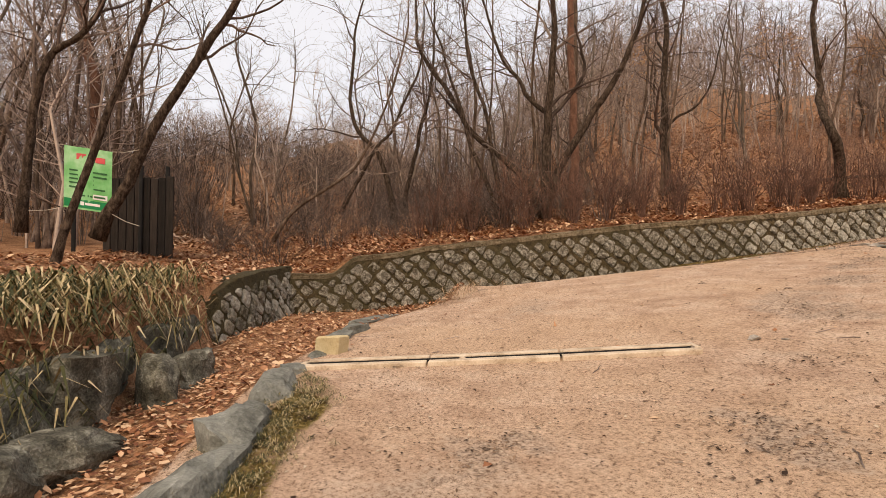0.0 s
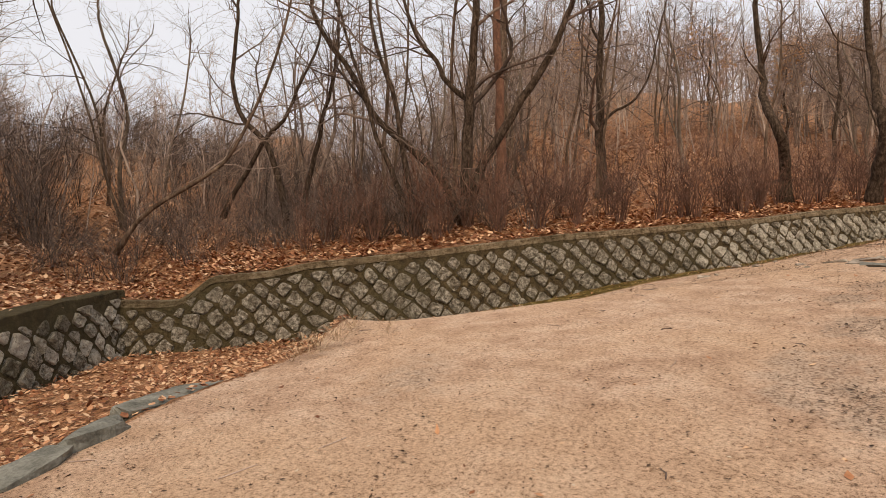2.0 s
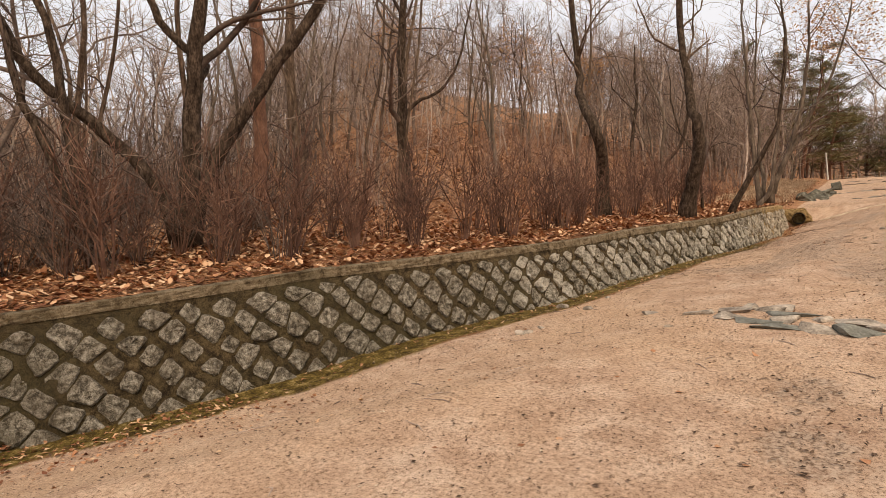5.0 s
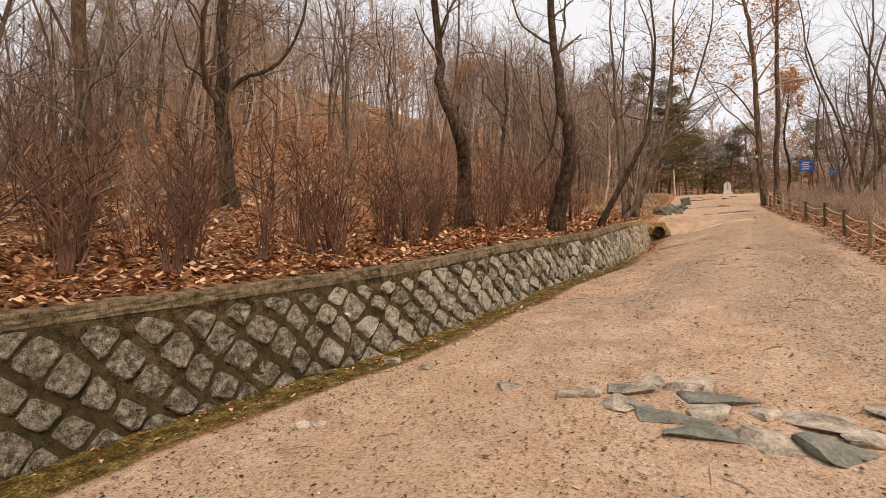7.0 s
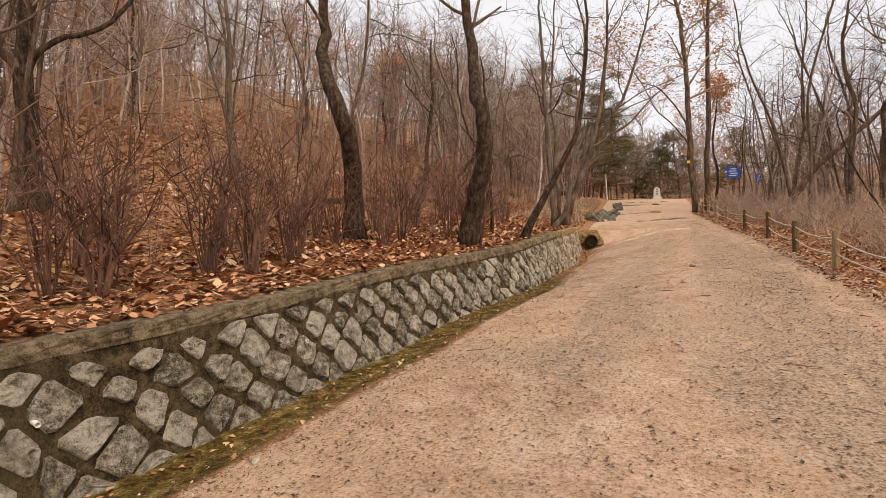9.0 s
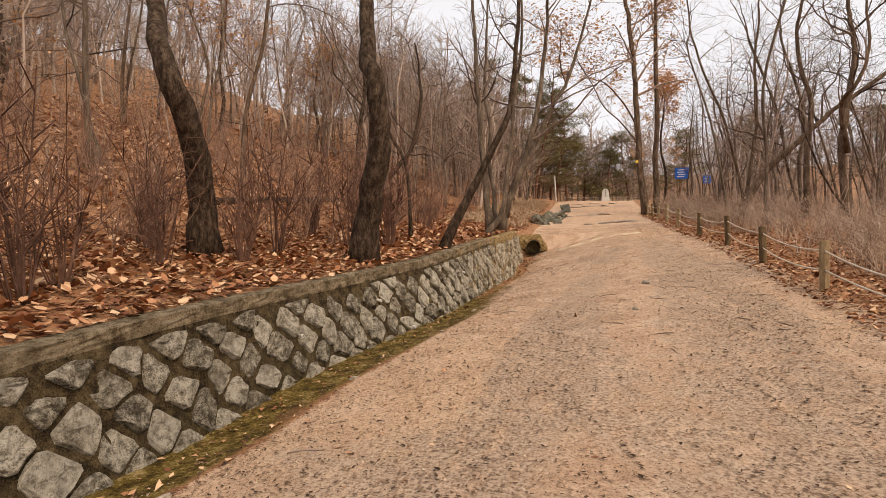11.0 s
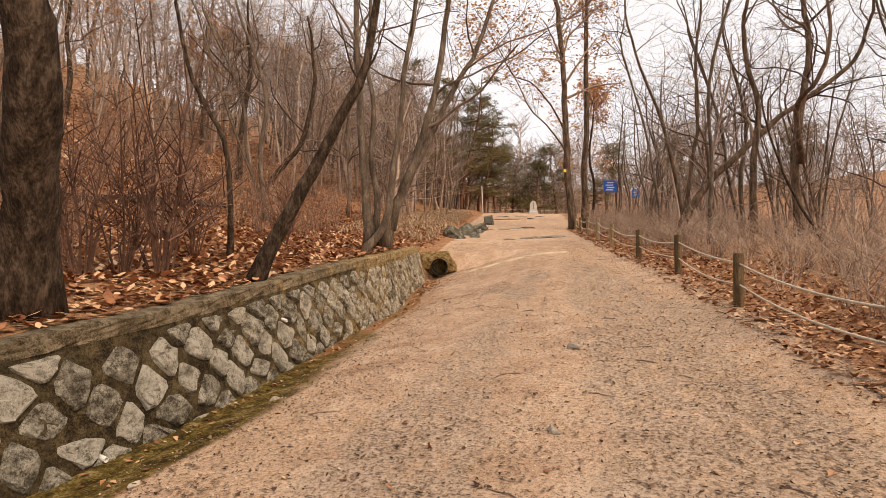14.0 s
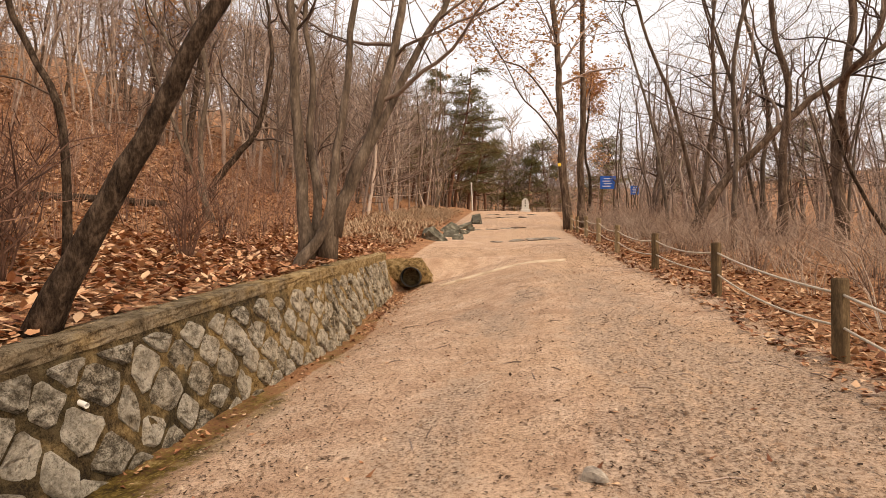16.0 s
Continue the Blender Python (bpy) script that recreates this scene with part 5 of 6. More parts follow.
def block_geo(size, rz, seed, rough=0.05):
    """A split block of stone: a box with broken corners and uneven faces."""
    rng = random.Random(seed)
    bm = bmesh.new()
    bmesh.ops.create_cube(bm, size=2.0)
    bmesh.ops.subdivide_edges(bm, edges=bm.edges[:], cuts=6, use_grid_fill=True)
    planes = [(Vector((rng.choice((-1, 1)) * rng.uniform(0.3, 1), rng.choice((-1, 1)) * rng.uniform(0.3, 1), rng.uniform(-0.3, 1))).normalized(), rng.uniform(0.85, 1.15)) for _ in range(10)]
    o = Vector((seed * 1.7, 0, 0))
    for v in bm.verts:
        for n, h in planes:
            k = v.co.dot(n) - h
            if k > 0:
                v.co -= n * k
        v.co += v.co.normalized() * (2.2 * rough * noise.noise(v.co * 1.3 + o) + 1.2 * rough * noise.noise(v.co * 3.7 + o) + 0.5 * rough * noise.noise(v.co * 9 + o))
    m = Matrix.Rotation(rz, 4, "Z") @ Matrix.Rotation(rng.uniform(-0.15, 0.15), 4, "Y") @ Matrix.Rotation(rng.uniform(-0.15, 0.1), 4, "X") @ Matrix.Diagonal((size[0] / 2, size[1] / 2, size[2] / 2, 1))
    g = Geo()
    bm.verts.index_update()
    g.add([m @ v.co for v in bm.verts], [tuple(v.index for v in f.verts) for f in bm.faces])
    bm.free()
    return g


def rock(name, label, x, y, z, size, rz, seed, mat, cat="rock", group="", cuts=15, rough=0.055, tilt=0.0, blocky=False):
    me = (block_geo(size, rz, seed, rough) if blocky else rock_geo((0, 0, 0), size, rz, seed, cuts, rough, tilt)).mesh(name, mat)
    ob = new(name, me)
    ob.location = (x, y, z)
    return tagged(ob, label, cat, group)


def build_rocks():
    bank = "dark angular boulder lining the leafy ditch"
    for i, (x, y, z, s, r) in enumerate([(-2.15, -33.75, -4.3, (1.15, 0.75, 0.85), 0.75), (-1.35, -34.4, -4.35, (1.0, 0.8, 0.8), 0.6), (-0.75, -33.75, -4.62, (1.15, 0.6, 0.55), 0.65), (-0.1, -34.35, -4.62, (1.2, 0.8, 0.8), 0.5), (-2.45, -33.0, -4.45, (0.55, 0.5, 0.85), 1.2), (-3.2, -32.55, -4.45, (0.85, 0.6, 0.7), 0.7), (-5.0, -32.6, -4.25, (0.8, 0.45, 0.4), 0.7), (-4.3, -32.7, -4.2, (0.6, 0.5, 0.5), 1.4), (0.9, -35.1, -4.7, (1.2, 0.9, 0.9), 0.4), *[(float(EDGE(v)) - 0.32, v, gz(float(EDGE(v)) - 0.32, v) - 0.2, (1.25, 0.55, 0.7), 0.75 + 0.3 * math.sin(9 * v)) for v in (-32.5, -33.0, -33.45, -33.9, -34.35, -34.8, -35.3)], (-5.35, -32.2, -4.35, (0.5, 0.35, 0.55), 0.3)]):
        rock("boulder", bank, x, y, z - 0.2, (s[0] * 1.05, s[1] * 0.85, s[2] * 0.85), r - 1.25, 10 + i, MAT_ROCK, group="ditch boulders", rough=0.08, blocky=True)
    kerb = "grey-green flat stone edging the ditch"
    for i, (x, y, z, s, r) in enumerate([(3.0, -33.82, -4.38, (1.3, 0.36, 0.44), -0.42), (1.9, -33.28, -4.36, (1.1, 0.36, 0.44), -0.48), (1.05, -32.82, -4.33, (0.95, 0.36, 0.44), -0.5), (0.36, -32.42, -4.29, (0.8, 0.36, 0.44), -0.58), (-0.24, -32.04, -4.28, (0.7, 0.26, 0.34), -0.7), (-0.8, -31.66, -4.25, (0.75, 0.22, 0.3), -0.66), (-1.38, -31.24, -4.19, (0.7, 0.3, 0.3), -0.7), (-1.9, -30.78, -4.13, (0.7, 0.4, 0.3), -0.75)]):
        rock("kerb_stone", kerb, x, y, z, s, r, 40 + i, MAT_SLAB, "stone", "ditch edging stones", rough=0.06, blocky=True)
    rock("slab", "smooth grey slab lying flat at the trail's edge", -2.7, -30.0, -4.06, (1.25, 0.5, 0.16), 1.91, 61, MAT_SLAB, "slab", rough=0.03, blocky=True)
    g = Geo()
    g.box((-0.78, -31.5, -4.06), (0.32, 0.2, 0.24), 0.5, 0.02)
    g.v = [(x + (z + 4.06) * 0.2, y, z + (x + 0.78) * 0.12) for x, y, z in g.v]
    me = g.mesh("concrete_block", MAT_BLOCK)
    tagged(new("concrete_block", me), "yellowish rough-edged concrete block beside the drain", "block")
    for i, (x, y, s) in enumerate([(0.66, 6.3, 0.9), (1.2, 8.2, 0.6), (1.5, 6.9, 0.45), (1.1, 10.8, 0.8), (1.75, 9.6, 0.45), (1.85, 12.9, 0.7), (2.0, 11.2, 0.4), (2.4, 17, 0.8), (2.5, 21.5, 0.8)]):
        rock("boulder", "grey boulder beside the upper trail", x, y, gz(x, y) + s * 0.12, (s, s * 0.75, s * 0.7), i * 1.3, 70 + i, MAT_ROCK, group="boulders by the upper trail")
    spots = [(-0.25, -20.37, 0.3), (0.08, -20.21, 0.27), (0.27, -20.06, 0.22), (0.06, -20.54, 0.3), (0.35, -20.67, 0.36), (0.48, -20.14, 0.24), (0.61, -20.0, 0.24), (0.77, -20.28, 0.32), (0.6, -20.56, 0.24), (0.55, -20.88, 0.36), (0.9, -20.9, 0.33), (1.27, -20.52, 0.46), (1.21, -20.93, 0.34), (-0.82, -20.07, 0.3), (0.95, -20.5, 0.22), (1.45, -20.75, 0.3), (1.75, -20.35, 0.35), (2.0, -20.8, 0.3)]
    for i, (x, y, s) in enumerate(spots):
        dark = (4, 9, 7, 12)
        rock("paving_stone", "grey worn stone sunk in the sandy trail" if i in dark else "pale worn stone sunk in the sandy trail", x, y, gz(x, y) - 0.012, (s * 1.2, s * 0.95, 0.1), random.Random(i).uniform(-0.5, 0.15), 90 + i, MAT_SLAB if i in dark else MAT_PAVING, "stone", "stones sunk across the trail", cuts=13, rough=0.04)
    for i, (x, y, s) in enumerate([(2.8, 5.3, 0.5), (3.4, 5.45, 0.6), (4.1, 5.65, 0.6), (4.6, 5.8, 0.5), (2.3, 11.8, 0.7), (3.0, 12.3, 0.7), (3.8, 12.9, 0.7), (4.4, 13.4, 0.6), (3.4, 24.0, 0.9), (4.6, 24.6, 0.9), (5.8, 25.2, 0.9), (4.0, 31, 1.2), (5.6, 31.6, 1.2), (7.2, 32, 1.2)]):
        rock("paving_stone", "flat grey stone of a low step across the trail", x, y, gz(x, y) - 0.005, (s, s * 0.45, 0.1), 0.25, 120 + i, MAT_PAVING, "stone", "stone steps on the upper trail", cuts=12, rough=0.03)
    for i, (x, y, s) in enumerate([(-2.25, -20.94, 0.14), (-2.15, -20.86, 0.11), (-2.1, -20.62, 0.1), (-2.4, -19.1, 0.14), (-1.85, -19.43, 0.12), (-0.41, -21.13, 0.07), (1.92, -11.56, 0.1), (2.07, -28.59, 0.11), (2.28, -28.48, 0.05), (2.41, -9.59, 0.13), (-1.9, -18.4, 0.08), (-1.5, -16.2, 0.08), (-1.1, -14.0, 0.08), (-0.6, -11.9, 0.09), (-0.35, -10.2, 0.08)]):
        rock("pebble", "pale pebble lying on the trail", x, y, gz(x, y) + s * 0.04, (s, s * 0.75, s * 0.45), i * 0.9, 150 + i, MAT_PAVING, "pebble", "pebbles on the trail", cuts=8)


build_rocks()


# ---- drains across the trail and the culvert ----
def build_drains():
    d = thing("trail_drain", "open timber drain channel set across the sandy trail", "drain", at=(0.4, -30.4, -4.05))
    a, b = Vector((-0.33, -31.93, 0)), Vector((1.9, -29.18, 0))
    way = (b - a).normalized()
    side = Vector((-way.y, way.x, 0))
    lie = lambda c: gz(c.x, c.y) + 0.04
    for k in (0.104, -0.104):
        for j in range(3):
            g = Geo()
            p, q = a.lerp(b, j / 3 + 0.003), a.lerp(b, (j + 1) / 3 - 0.003)
            p, q = p + side * k, q + side * k
            p.z, q.z = lie(p), lie(q)
            x, e, u = side * 0.052, Vector((0, 0, 0.14)), Vector((0, 0, 0.008))
            inner = side * 0.044
            g.add([p - x - e, p + x - e, p + x - u, p + inner, p - inner, p - x - u, q - x - e, q + x - e, q + x - u, q + inner, q - inner, q - x - u], [(0, 1, 7, 6), (1, 2, 8, 7), (2, 3, 9, 8), (3, 4, 10, 9), (4, 5, 11, 10), (5, 0, 6, 11), (5, 4, 3, 2, 1, 0), (6, 7, 8, 9, 10, 11)])
            part("beam", g, MAT_TIMBER, d, "weathered pale timber beam")
    for f in (0.0, 0.42, 0.995):
        c = a.lerp(b, f)
        g = Geo()
        g.box((c.x, c.y, lie(c) - 0.018), (0.05, 0.103, 0.04), math.atan2(way.y, way.x), 0.004)
        part("spacer", g, MAT_TIMBER, d)
    # Black bed turns up the beams' inner faces, standing for shade in the gap.
    g = Geo()
    n = 40
    p0 = [a.lerp(b, i / (n - 1)) for i in range(n)]
    g.add([p + side * s + Vector((0, 0, gz(p.x, p.y) + h)) for p in p0 for s, h in ((-0.05, 0.03), (-0.046, 0.014), (0.046, 0.014), (0.05, 0.03))], [(4 * i + j, 4 * i + j + 1, 4 * i + j + 5, 4 * i + j + 4) for i in range(n - 1) for j in range(3)])
    part("channel_bed", g, MAT_DARK, d, "dark wet channel bed with black sides standing for shade")
    d2 = thing("trail_drain", "pale timber water bar across the upper trail", "drain", at=(2.5, -0.3, -0.2))
    g = Geo()
    a, b = Vector((1.24, -0.52, 0)), Vector((3.95, -0.32, 0))
    for j in range(4):
        p, q = a.lerp(b, j / 4), a.lerp(b, (j + 1) / 4)
        g.tube([(p.x, p.y, gz(p.x, p.y) + 0.0), (q.x, q.y, gz(q.x, q.y) + 0.0)], [0.05, 0.05], 8)
    part("beam", g, MAT_TIMBER, d2)
    c = thing("culvert_pipe", "dark corrugated culvert pipe opening beside the trail", "pipe", at=(0.5, 0.62, -0.45))
    g = Geo()
    n, y0 = 28, 0.3
    ring = lambda r, y: [(0.5 + r * math.cos(2 * math.pi * i / n), y, -0.44 + r * math.sin(2 * math.pi * i / n)) for i in range(n)]
    vs, fs = [], []
    prof = [(0.235, 1.1), (0.235, y0), (0.225, y0 - 0.012), (0.215, y0), (0.215, 1.02)]
    for r, y in prof:
        vs += ring(r, y)
    for k in range(len(prof) - 1):
        fs += [(k * n + i, k * n + (i + 1) % n, (k + 1) * n + (i + 1) % n, (k + 1) * n + i) for i in range(n)]
    # near-black disc closes the pipe, standing in for the darkness inside
    fs.append(tuple(4 * n + i for i in range(n)))
    g.add(vs, fs)
    part("pipe", g, MAT_PIPE, c, smooth_faces=True)
    w = thing("culvert_headwall", "rough earthen concrete bank above the culvert", "headwall", kind="structure", at=(0.4, 0.6, -0.8))
    g = rock_geo((0.4, 1.3, -0.42), (1.4, 0.7, 0.75), 0.05, 205, 6, 0.08)
    part("bank", g, MAT_COPING, w)


build_drains()


# ---- drain stubs in the wall ----
def build_stubs():
    kind = None
    for x, y, z in ((-2.98, -19.12, -2.34), (-1.75, -13.8, -1.79), (-1.4, -12.16, -1.53), (-1.1, -11.48, -1.94), (-2.39, -16.84, -2.11), (-1.72, -14.17, -2.3), (-0.72, -9.0, -1.2), (-0.4, -6.6, -1.3)):
        m = pose(x, y, z, 0, 0, -14)
        if kind:
            copy_thing(kind, m)
            continue
        kind = thing("weep_pipe", "short pale plastic drain pipe sticking out of the wall", "pipe", "drain pipes in the wall")
        g, n = Geo(), 12
        prof = [(0.019, -0.12), (0.019, 0.055), (0.015, 0.055), (0.015, -0.02)]
        g.add([(d, r * math.cos(2 * math.pi * i / n), r * math.sin(2 * math.pi * i / n) - 0.25 * d) for r, d in prof for i in range(n)],
              [(k * n + i, k * n + (i + 1) % n, (k + 1) * n + (i + 1) % n, (k + 1) * n + i) for k in range(3) for i in range(n)] + [tuple(3 * n + i for i in range(n))])
        part("pipe", g, MAT_WHITE, kind)
        kind.matrix_basis = m


build_stubs()


# ---- banner, screen, signs ----
def build_signs():
    o, r, u = Vector((-9.19, -34.21, -2.1)), Vector((0.53, 0.84, -0.06)), Vector((-0.005, -0.01, 1.3))
    r = Vector((0.54, 0.85, -0.14))
    face = r.cross(u).normalized()
    b = thing("banner", "green printed notice banner tied between trees", "banner", at=tuple(o))

    def panel(name, x0, y0, x1, y1, mat, lift, label="", on=b):
        g = Geo()
        n = 8
        vs = []
        for s in (0, 1):
            for i in range(n + 1):
                for y in (y0, y1):
                    x = x0 + (x1 - x0) * i / n
                    wave = 0.012 * math.sin(7 * x + 3 * y)
                    vs.append(o + r * x + u * y + face * (wave + lift - 0.003 * s))
        k = 2 * (n + 1)
        fs = [(2 * i, 2 * i + 2, 2 * i + 3, 2 * i + 1) for i in range(n)] + [(k + 2 * i, k + 2 * i + 1, k + 2 * i + 3, k + 2 * i + 2) for i in range(n)]
        g.add(vs, fs)
        return part(name, g, mat, on, label)

    sheet = panel("sheet", 0, 0, 1, 1, MAT_GREEN, 0.0)
    panel("lower_band", 0.02, 0.03, 0.98, 0.16, MAT_GREEN_DARK, 0.006, "darker green band", sheet)
    panel("white_band", 0.27, 0.19, 0.92, 0.27, MAT_WHITE, 0.006, "white strip with print", sheet)
    panel("emblem", 0.36, 0.07, 0.43, 0.13, MAT_WHITE, 0.01, "", sheet)
    panel("caption", 0.45, 0.08, 0.76, 0.12, MAT_WHITE, 0.01, "", sheet)
    panel("heading", 0.25, 0.8, 0.46, 0.9, MAT_RED, 0.006, "red heading", sheet)
    panel("heading", 0.66, 0.78, 0.86, 0.87, MAT_RED, 0.006, "red heading", sheet)
    rng = random.Random(2)
    for i, y in enumerate((0.62, 0.55, 0.485, 0.42, 0.35)):
        panel("text_line", 0.12, y - 0.013, rng.uniform(0.6, 0.92), y + 0.012, MAT_PRINT, 0.006, "", sheet)
    for x0, x1 in ((0.3, 0.45), (0.5, 0.6), (0.63, 0.88)):
        panel("text_line", x0, 0.215, x1, 0.245, MAT_PRINT, 0.01, "", sheet)
    for k, (p, q) in enumerate(((o + u, o + u + Vector((-0.25, -0.5, 0.12))), (o + u + r, Vector((-8.3, -32.9, -0.9))), (o, o + Vector((-0.2, -0.6, -0.1))), (o + r, o + r + Vector((0.35, 0.5, -0.25))))):
        g = Geo()
        g.tube([p, (p + q) / 2 - Vector((0, 0, 0.03)), q], [0.006] * 3, 5)
        part("cord", g, MAT_ROPE, b, "thin white cord")
    s = thing("screen", "tall screen of near-black boards standing in the woods", "screen", at=(-10.5, -33.0, -2.4))
    z = gz(-10.6, -32.9)
    for k in range(9):
        u = (k - 4) * 0.195
        g = Geo()
        g.box((-10.6 + 0.565 * u, -32.75 + 0.825 * u, z + 0.83 + 0.03 * math.sin(5 * k)), (0.05, 0.175, 2.1), -0.6, 0.008)
        part("board", g, MAT_DARK_BOARD, s)
    for h in (0.2, 1.5):
        g = Geo()
        g.box((-10.64, -32.72, z + h), (0.05, 1.72, 0.09), -0.6, 0.006)
        part("rail", g, MAT_DARK_BOARD, s)
    for dx, dy in ((-1.0, -1.5), (0.1, 0.1), (0.55, 0.75)):
        g = Geo()
        x, y = -10.55 + dx * 0.55, -32.8 + dy * 0.85
        g.tube([(x, y, z - 0.3), (x, y, z + 2.15)], [0.05, 0.05], 8)
        part("post", g, MAT_DARK, s)
    for x, y, w, h, zz in ((10.65, 21.95, 0.95, 0.8, 4.95), (12.3, 22.0, 0.5, 0.55, 4.6)):
        t = thing("blue_sign", "blue trail map board on posts among the trees", "sign", at=(x, y, gz(x, y)))
        g = Geo()
        g.box((x, y, zz + h / 2), (w, 0.05, h), 0, 0.008)
        board = part("board", g, MAT_BLUE, t)
        for k in range(4):
            g = Geo()
            g.box((x - w * 0.1 + 0.08 * (k % 2), y - 0.03, zz + h * (0.2 + 0.2 * k)), (w * 0.5, 0.012, h * 0.07), 0, 0.002)
            part("text_line", g, MAT_WHITE, board)
        for dx in (-0.35, 0.35):
            g = Geo()
            g.tube([(x + dx * w, y + 0.03, gz(x, y) - 0.2), (x + dx * w, y + 0.03, zz + h)], [0.035, 0.035], 8)
            part("post", g, MAT_POST, t)
    x, y = 2.6, 43.6
    p = new("white_pole", None)
    p.location = (x, y, gz(x, y))
    tagged(p, "slim white pole at the trail's crest", "pole")
    g = Geo()
    g.tube([(x, y, gz(x, y) - 0.2), (x - 0.07, y, gz(x, y) + 1.4), (x - 0.15, y, gz(x, y) + 2.85), (x - 0.152, y, gz(x, y) + 2.9)], [0.07, 0.07, 0.07, 0.05], 10)
    part("shaft", g, MAT_WHITE, p)
    # stone monument
    x, y = 8.25, 46.5
    z = gz(x, y)
    m = thing("stone_monument", "pale upright memorial stone on a granite plinth", "monument", at=(x, y, z))
    g = Geo()
    g.box((x, y, z + 0.12), (1.0, 0.6, 0.42), 0, 0.04)
    part("plinth", g, MAT_GRANITE, m)
    g = Geo()
    prof = [(-0.36, 0.3), (-0.38, 0.9), (-0.33, 1.25), (-0.15, 1.5), (0.1, 1.52), (0.3, 1.32), (0.37, 0.9), (0.36, 0.3)]
    k = len(prof)
    g.add([(x + a, y - 0.13, z + b) for a, b in prof] + [(x + a, y + 0.13, z + b) for a, b in prof], [tuple(range(k)), tuple(range(2 * k - 1, k - 1, -1))] + [(i, (i + 1) % k, k + (i + 1) % k, k + i)[::-1] for i in range(k)])
    slab = part("stone", g, MAT_GRANITE, m)
    for i in range(3):
        g = Geo()
        g.box((x, y - 0.135, z + 1.25 - 0.27 * i), (0.16, 0.012, 0.17), 0, 0.003)
        part("inscription", g, MAT_ROCK, slab)
    # low fence at the crest
    f = thing("rope_fence", "distant low post-and-rope fence at the crest", "fence", at=(6, 48, gz(6, 48)))
    pts = [(3.2 + 2.0 * i, 47.5 + 0.15 * i) for i in range(6)]
    for x, y in pts:
        g = Geo()
        g.tube([(x, y, gz(x, y) - 0.2), (x, y, gz(x, y) + 0.75), (x, y, gz(x, y) + 0.78)], [0.07, 0.07, 0.055], 8)
        part("post", g, MAT_POST, f)
    for h in (0.62, 0.34):
        g = Geo()
        g.tube([(x, y, gz(x, y) + h) for x, y in pts], [0.016] * 6, 5)
        part("rope", g, MAT_ROPE, f)
    g = Geo()
    g.box((6.0, 12.25, 4.55), (0.13, 0.015, 0.15), 0, 0.003)
    tagged(new("yellow_tag", g.mesh("yellow_tag", MAT_YELLOW)), "small yellow tag nailed to a trunk", "tag")


build_signs()


# ---- evergreens and trees that hold dead leaves ----
def leafy(tree, mat, n, size, seed, name="foliage", label="dead orange leaves", low=0.35):
    """Leaves hung about the twig ends of a tree."""
    crown = [c for c in tree.children if c.name.startswith("crown")][0]
    co = np.empty(len(crown.data.vertices) * 3, np.float32)
    crown.data.vertices.foreach_get("co", co)
    co = co.reshape(-1, 3)
    rng = np.random.default_rng(seed)
    zs = co[:, 2]
    pick = co[zs > zs.min() + low * (zs.max() - zs.min())]
    p = pick[rng.integers(0, len(pick), n)] + rng.normal(0, 0.12, (n, 3))
    v, f = leaf_arrays(np.c_[p, rng.uniform(0.6, 1.3, n) * size], rng)
    v[:, 2] -= 0.0
    me = solid(name, v, f, mat)
    ob = new(name, me)
    ob.parent = tree
    ob.matrix_parent_inverse = tree.matrix_basis.inverted()
    tagged(ob, label)


def pine(x, y, h, seed, lean=0.0):
    rng = random.Random(seed)
    z = gz(x, y)
    tree = thing("pine", "pine with a bent reddish trunk and dark green needles", "tree", "pines at the crest", at=(x, y, z))
    line = curve_through([(x, y, z - 0.3), (x + lean * 0.3, y, z + h * 0.3), (x + lean * 0.9 + rng.uniform(-0.3, 0.3), y, z + h * 0.65), (x + lean, y, z + h)], 16)
    g = Geo()
    g.tube(line, [0.2 * (1 - 0.8 * i / 15) for i in range(16)], 10)
    part("trunk", g, MAT_BARK_PINE, tree, smooth_faces=True)
    limbs, needles = Geo(), []
    for _ in range(42):
        f = rng.uniform(0.22, 1.0)
        p = line[min(15, int(f * 15))]
        a = rng.uniform(0, 6.28)
        ln = h * 0.3 * (1.25 - f) * rng.uniform(0.6, 1.2) + 0.4
        q = p + np.array([math.cos(a) * ln, math.sin(a) * ln, rng.uniform(-0.1, 0.35) * ln])
        limbs.tube([p, (p + q) / 2 + np.array([0, 0, 0.15]), q], [0.05, 0.035, 0.015], 5, False)
        for _ in range(8):
            c = p + (q - p) * rng.uniform(0.45, 1.05) + np.array([rng.gauss(0, 0.3), rng.gauss(0, 0.3), rng.gauss(0, 0.12) + 0.1])
            for _ in range(20):
                needles.append((*(c + np.array([rng.gauss(0, 0.22), rng.gauss(0, 0.22), rng.gauss(0, 0.1)])), rng.uniform(0.2, 0.4)))
    tagged(part("branchwork", limbs, MAT_BARK_PINE, tree), kind="stuff")
    v, f = leaf_arrays(needles, np.random.default_rng(seed))
    v = v.reshape(-1, 4, 3)
    mid = (v[:, 0] + v[:, 2]) / 2
    v[:, 1] = mid + (v[:, 1] - mid) * 0.35
    v[:, 3] = mid + (v[:, 3] - mid) * 0.35
    ob = new("needles", solid("needles", v.reshape(-1, 3), f, MAT_PINE))
    ob.parent = tree
    ob.matrix_parent_inverse = tree.matrix_basis.inverted()
    tagged(ob, "dark green needle tufts")


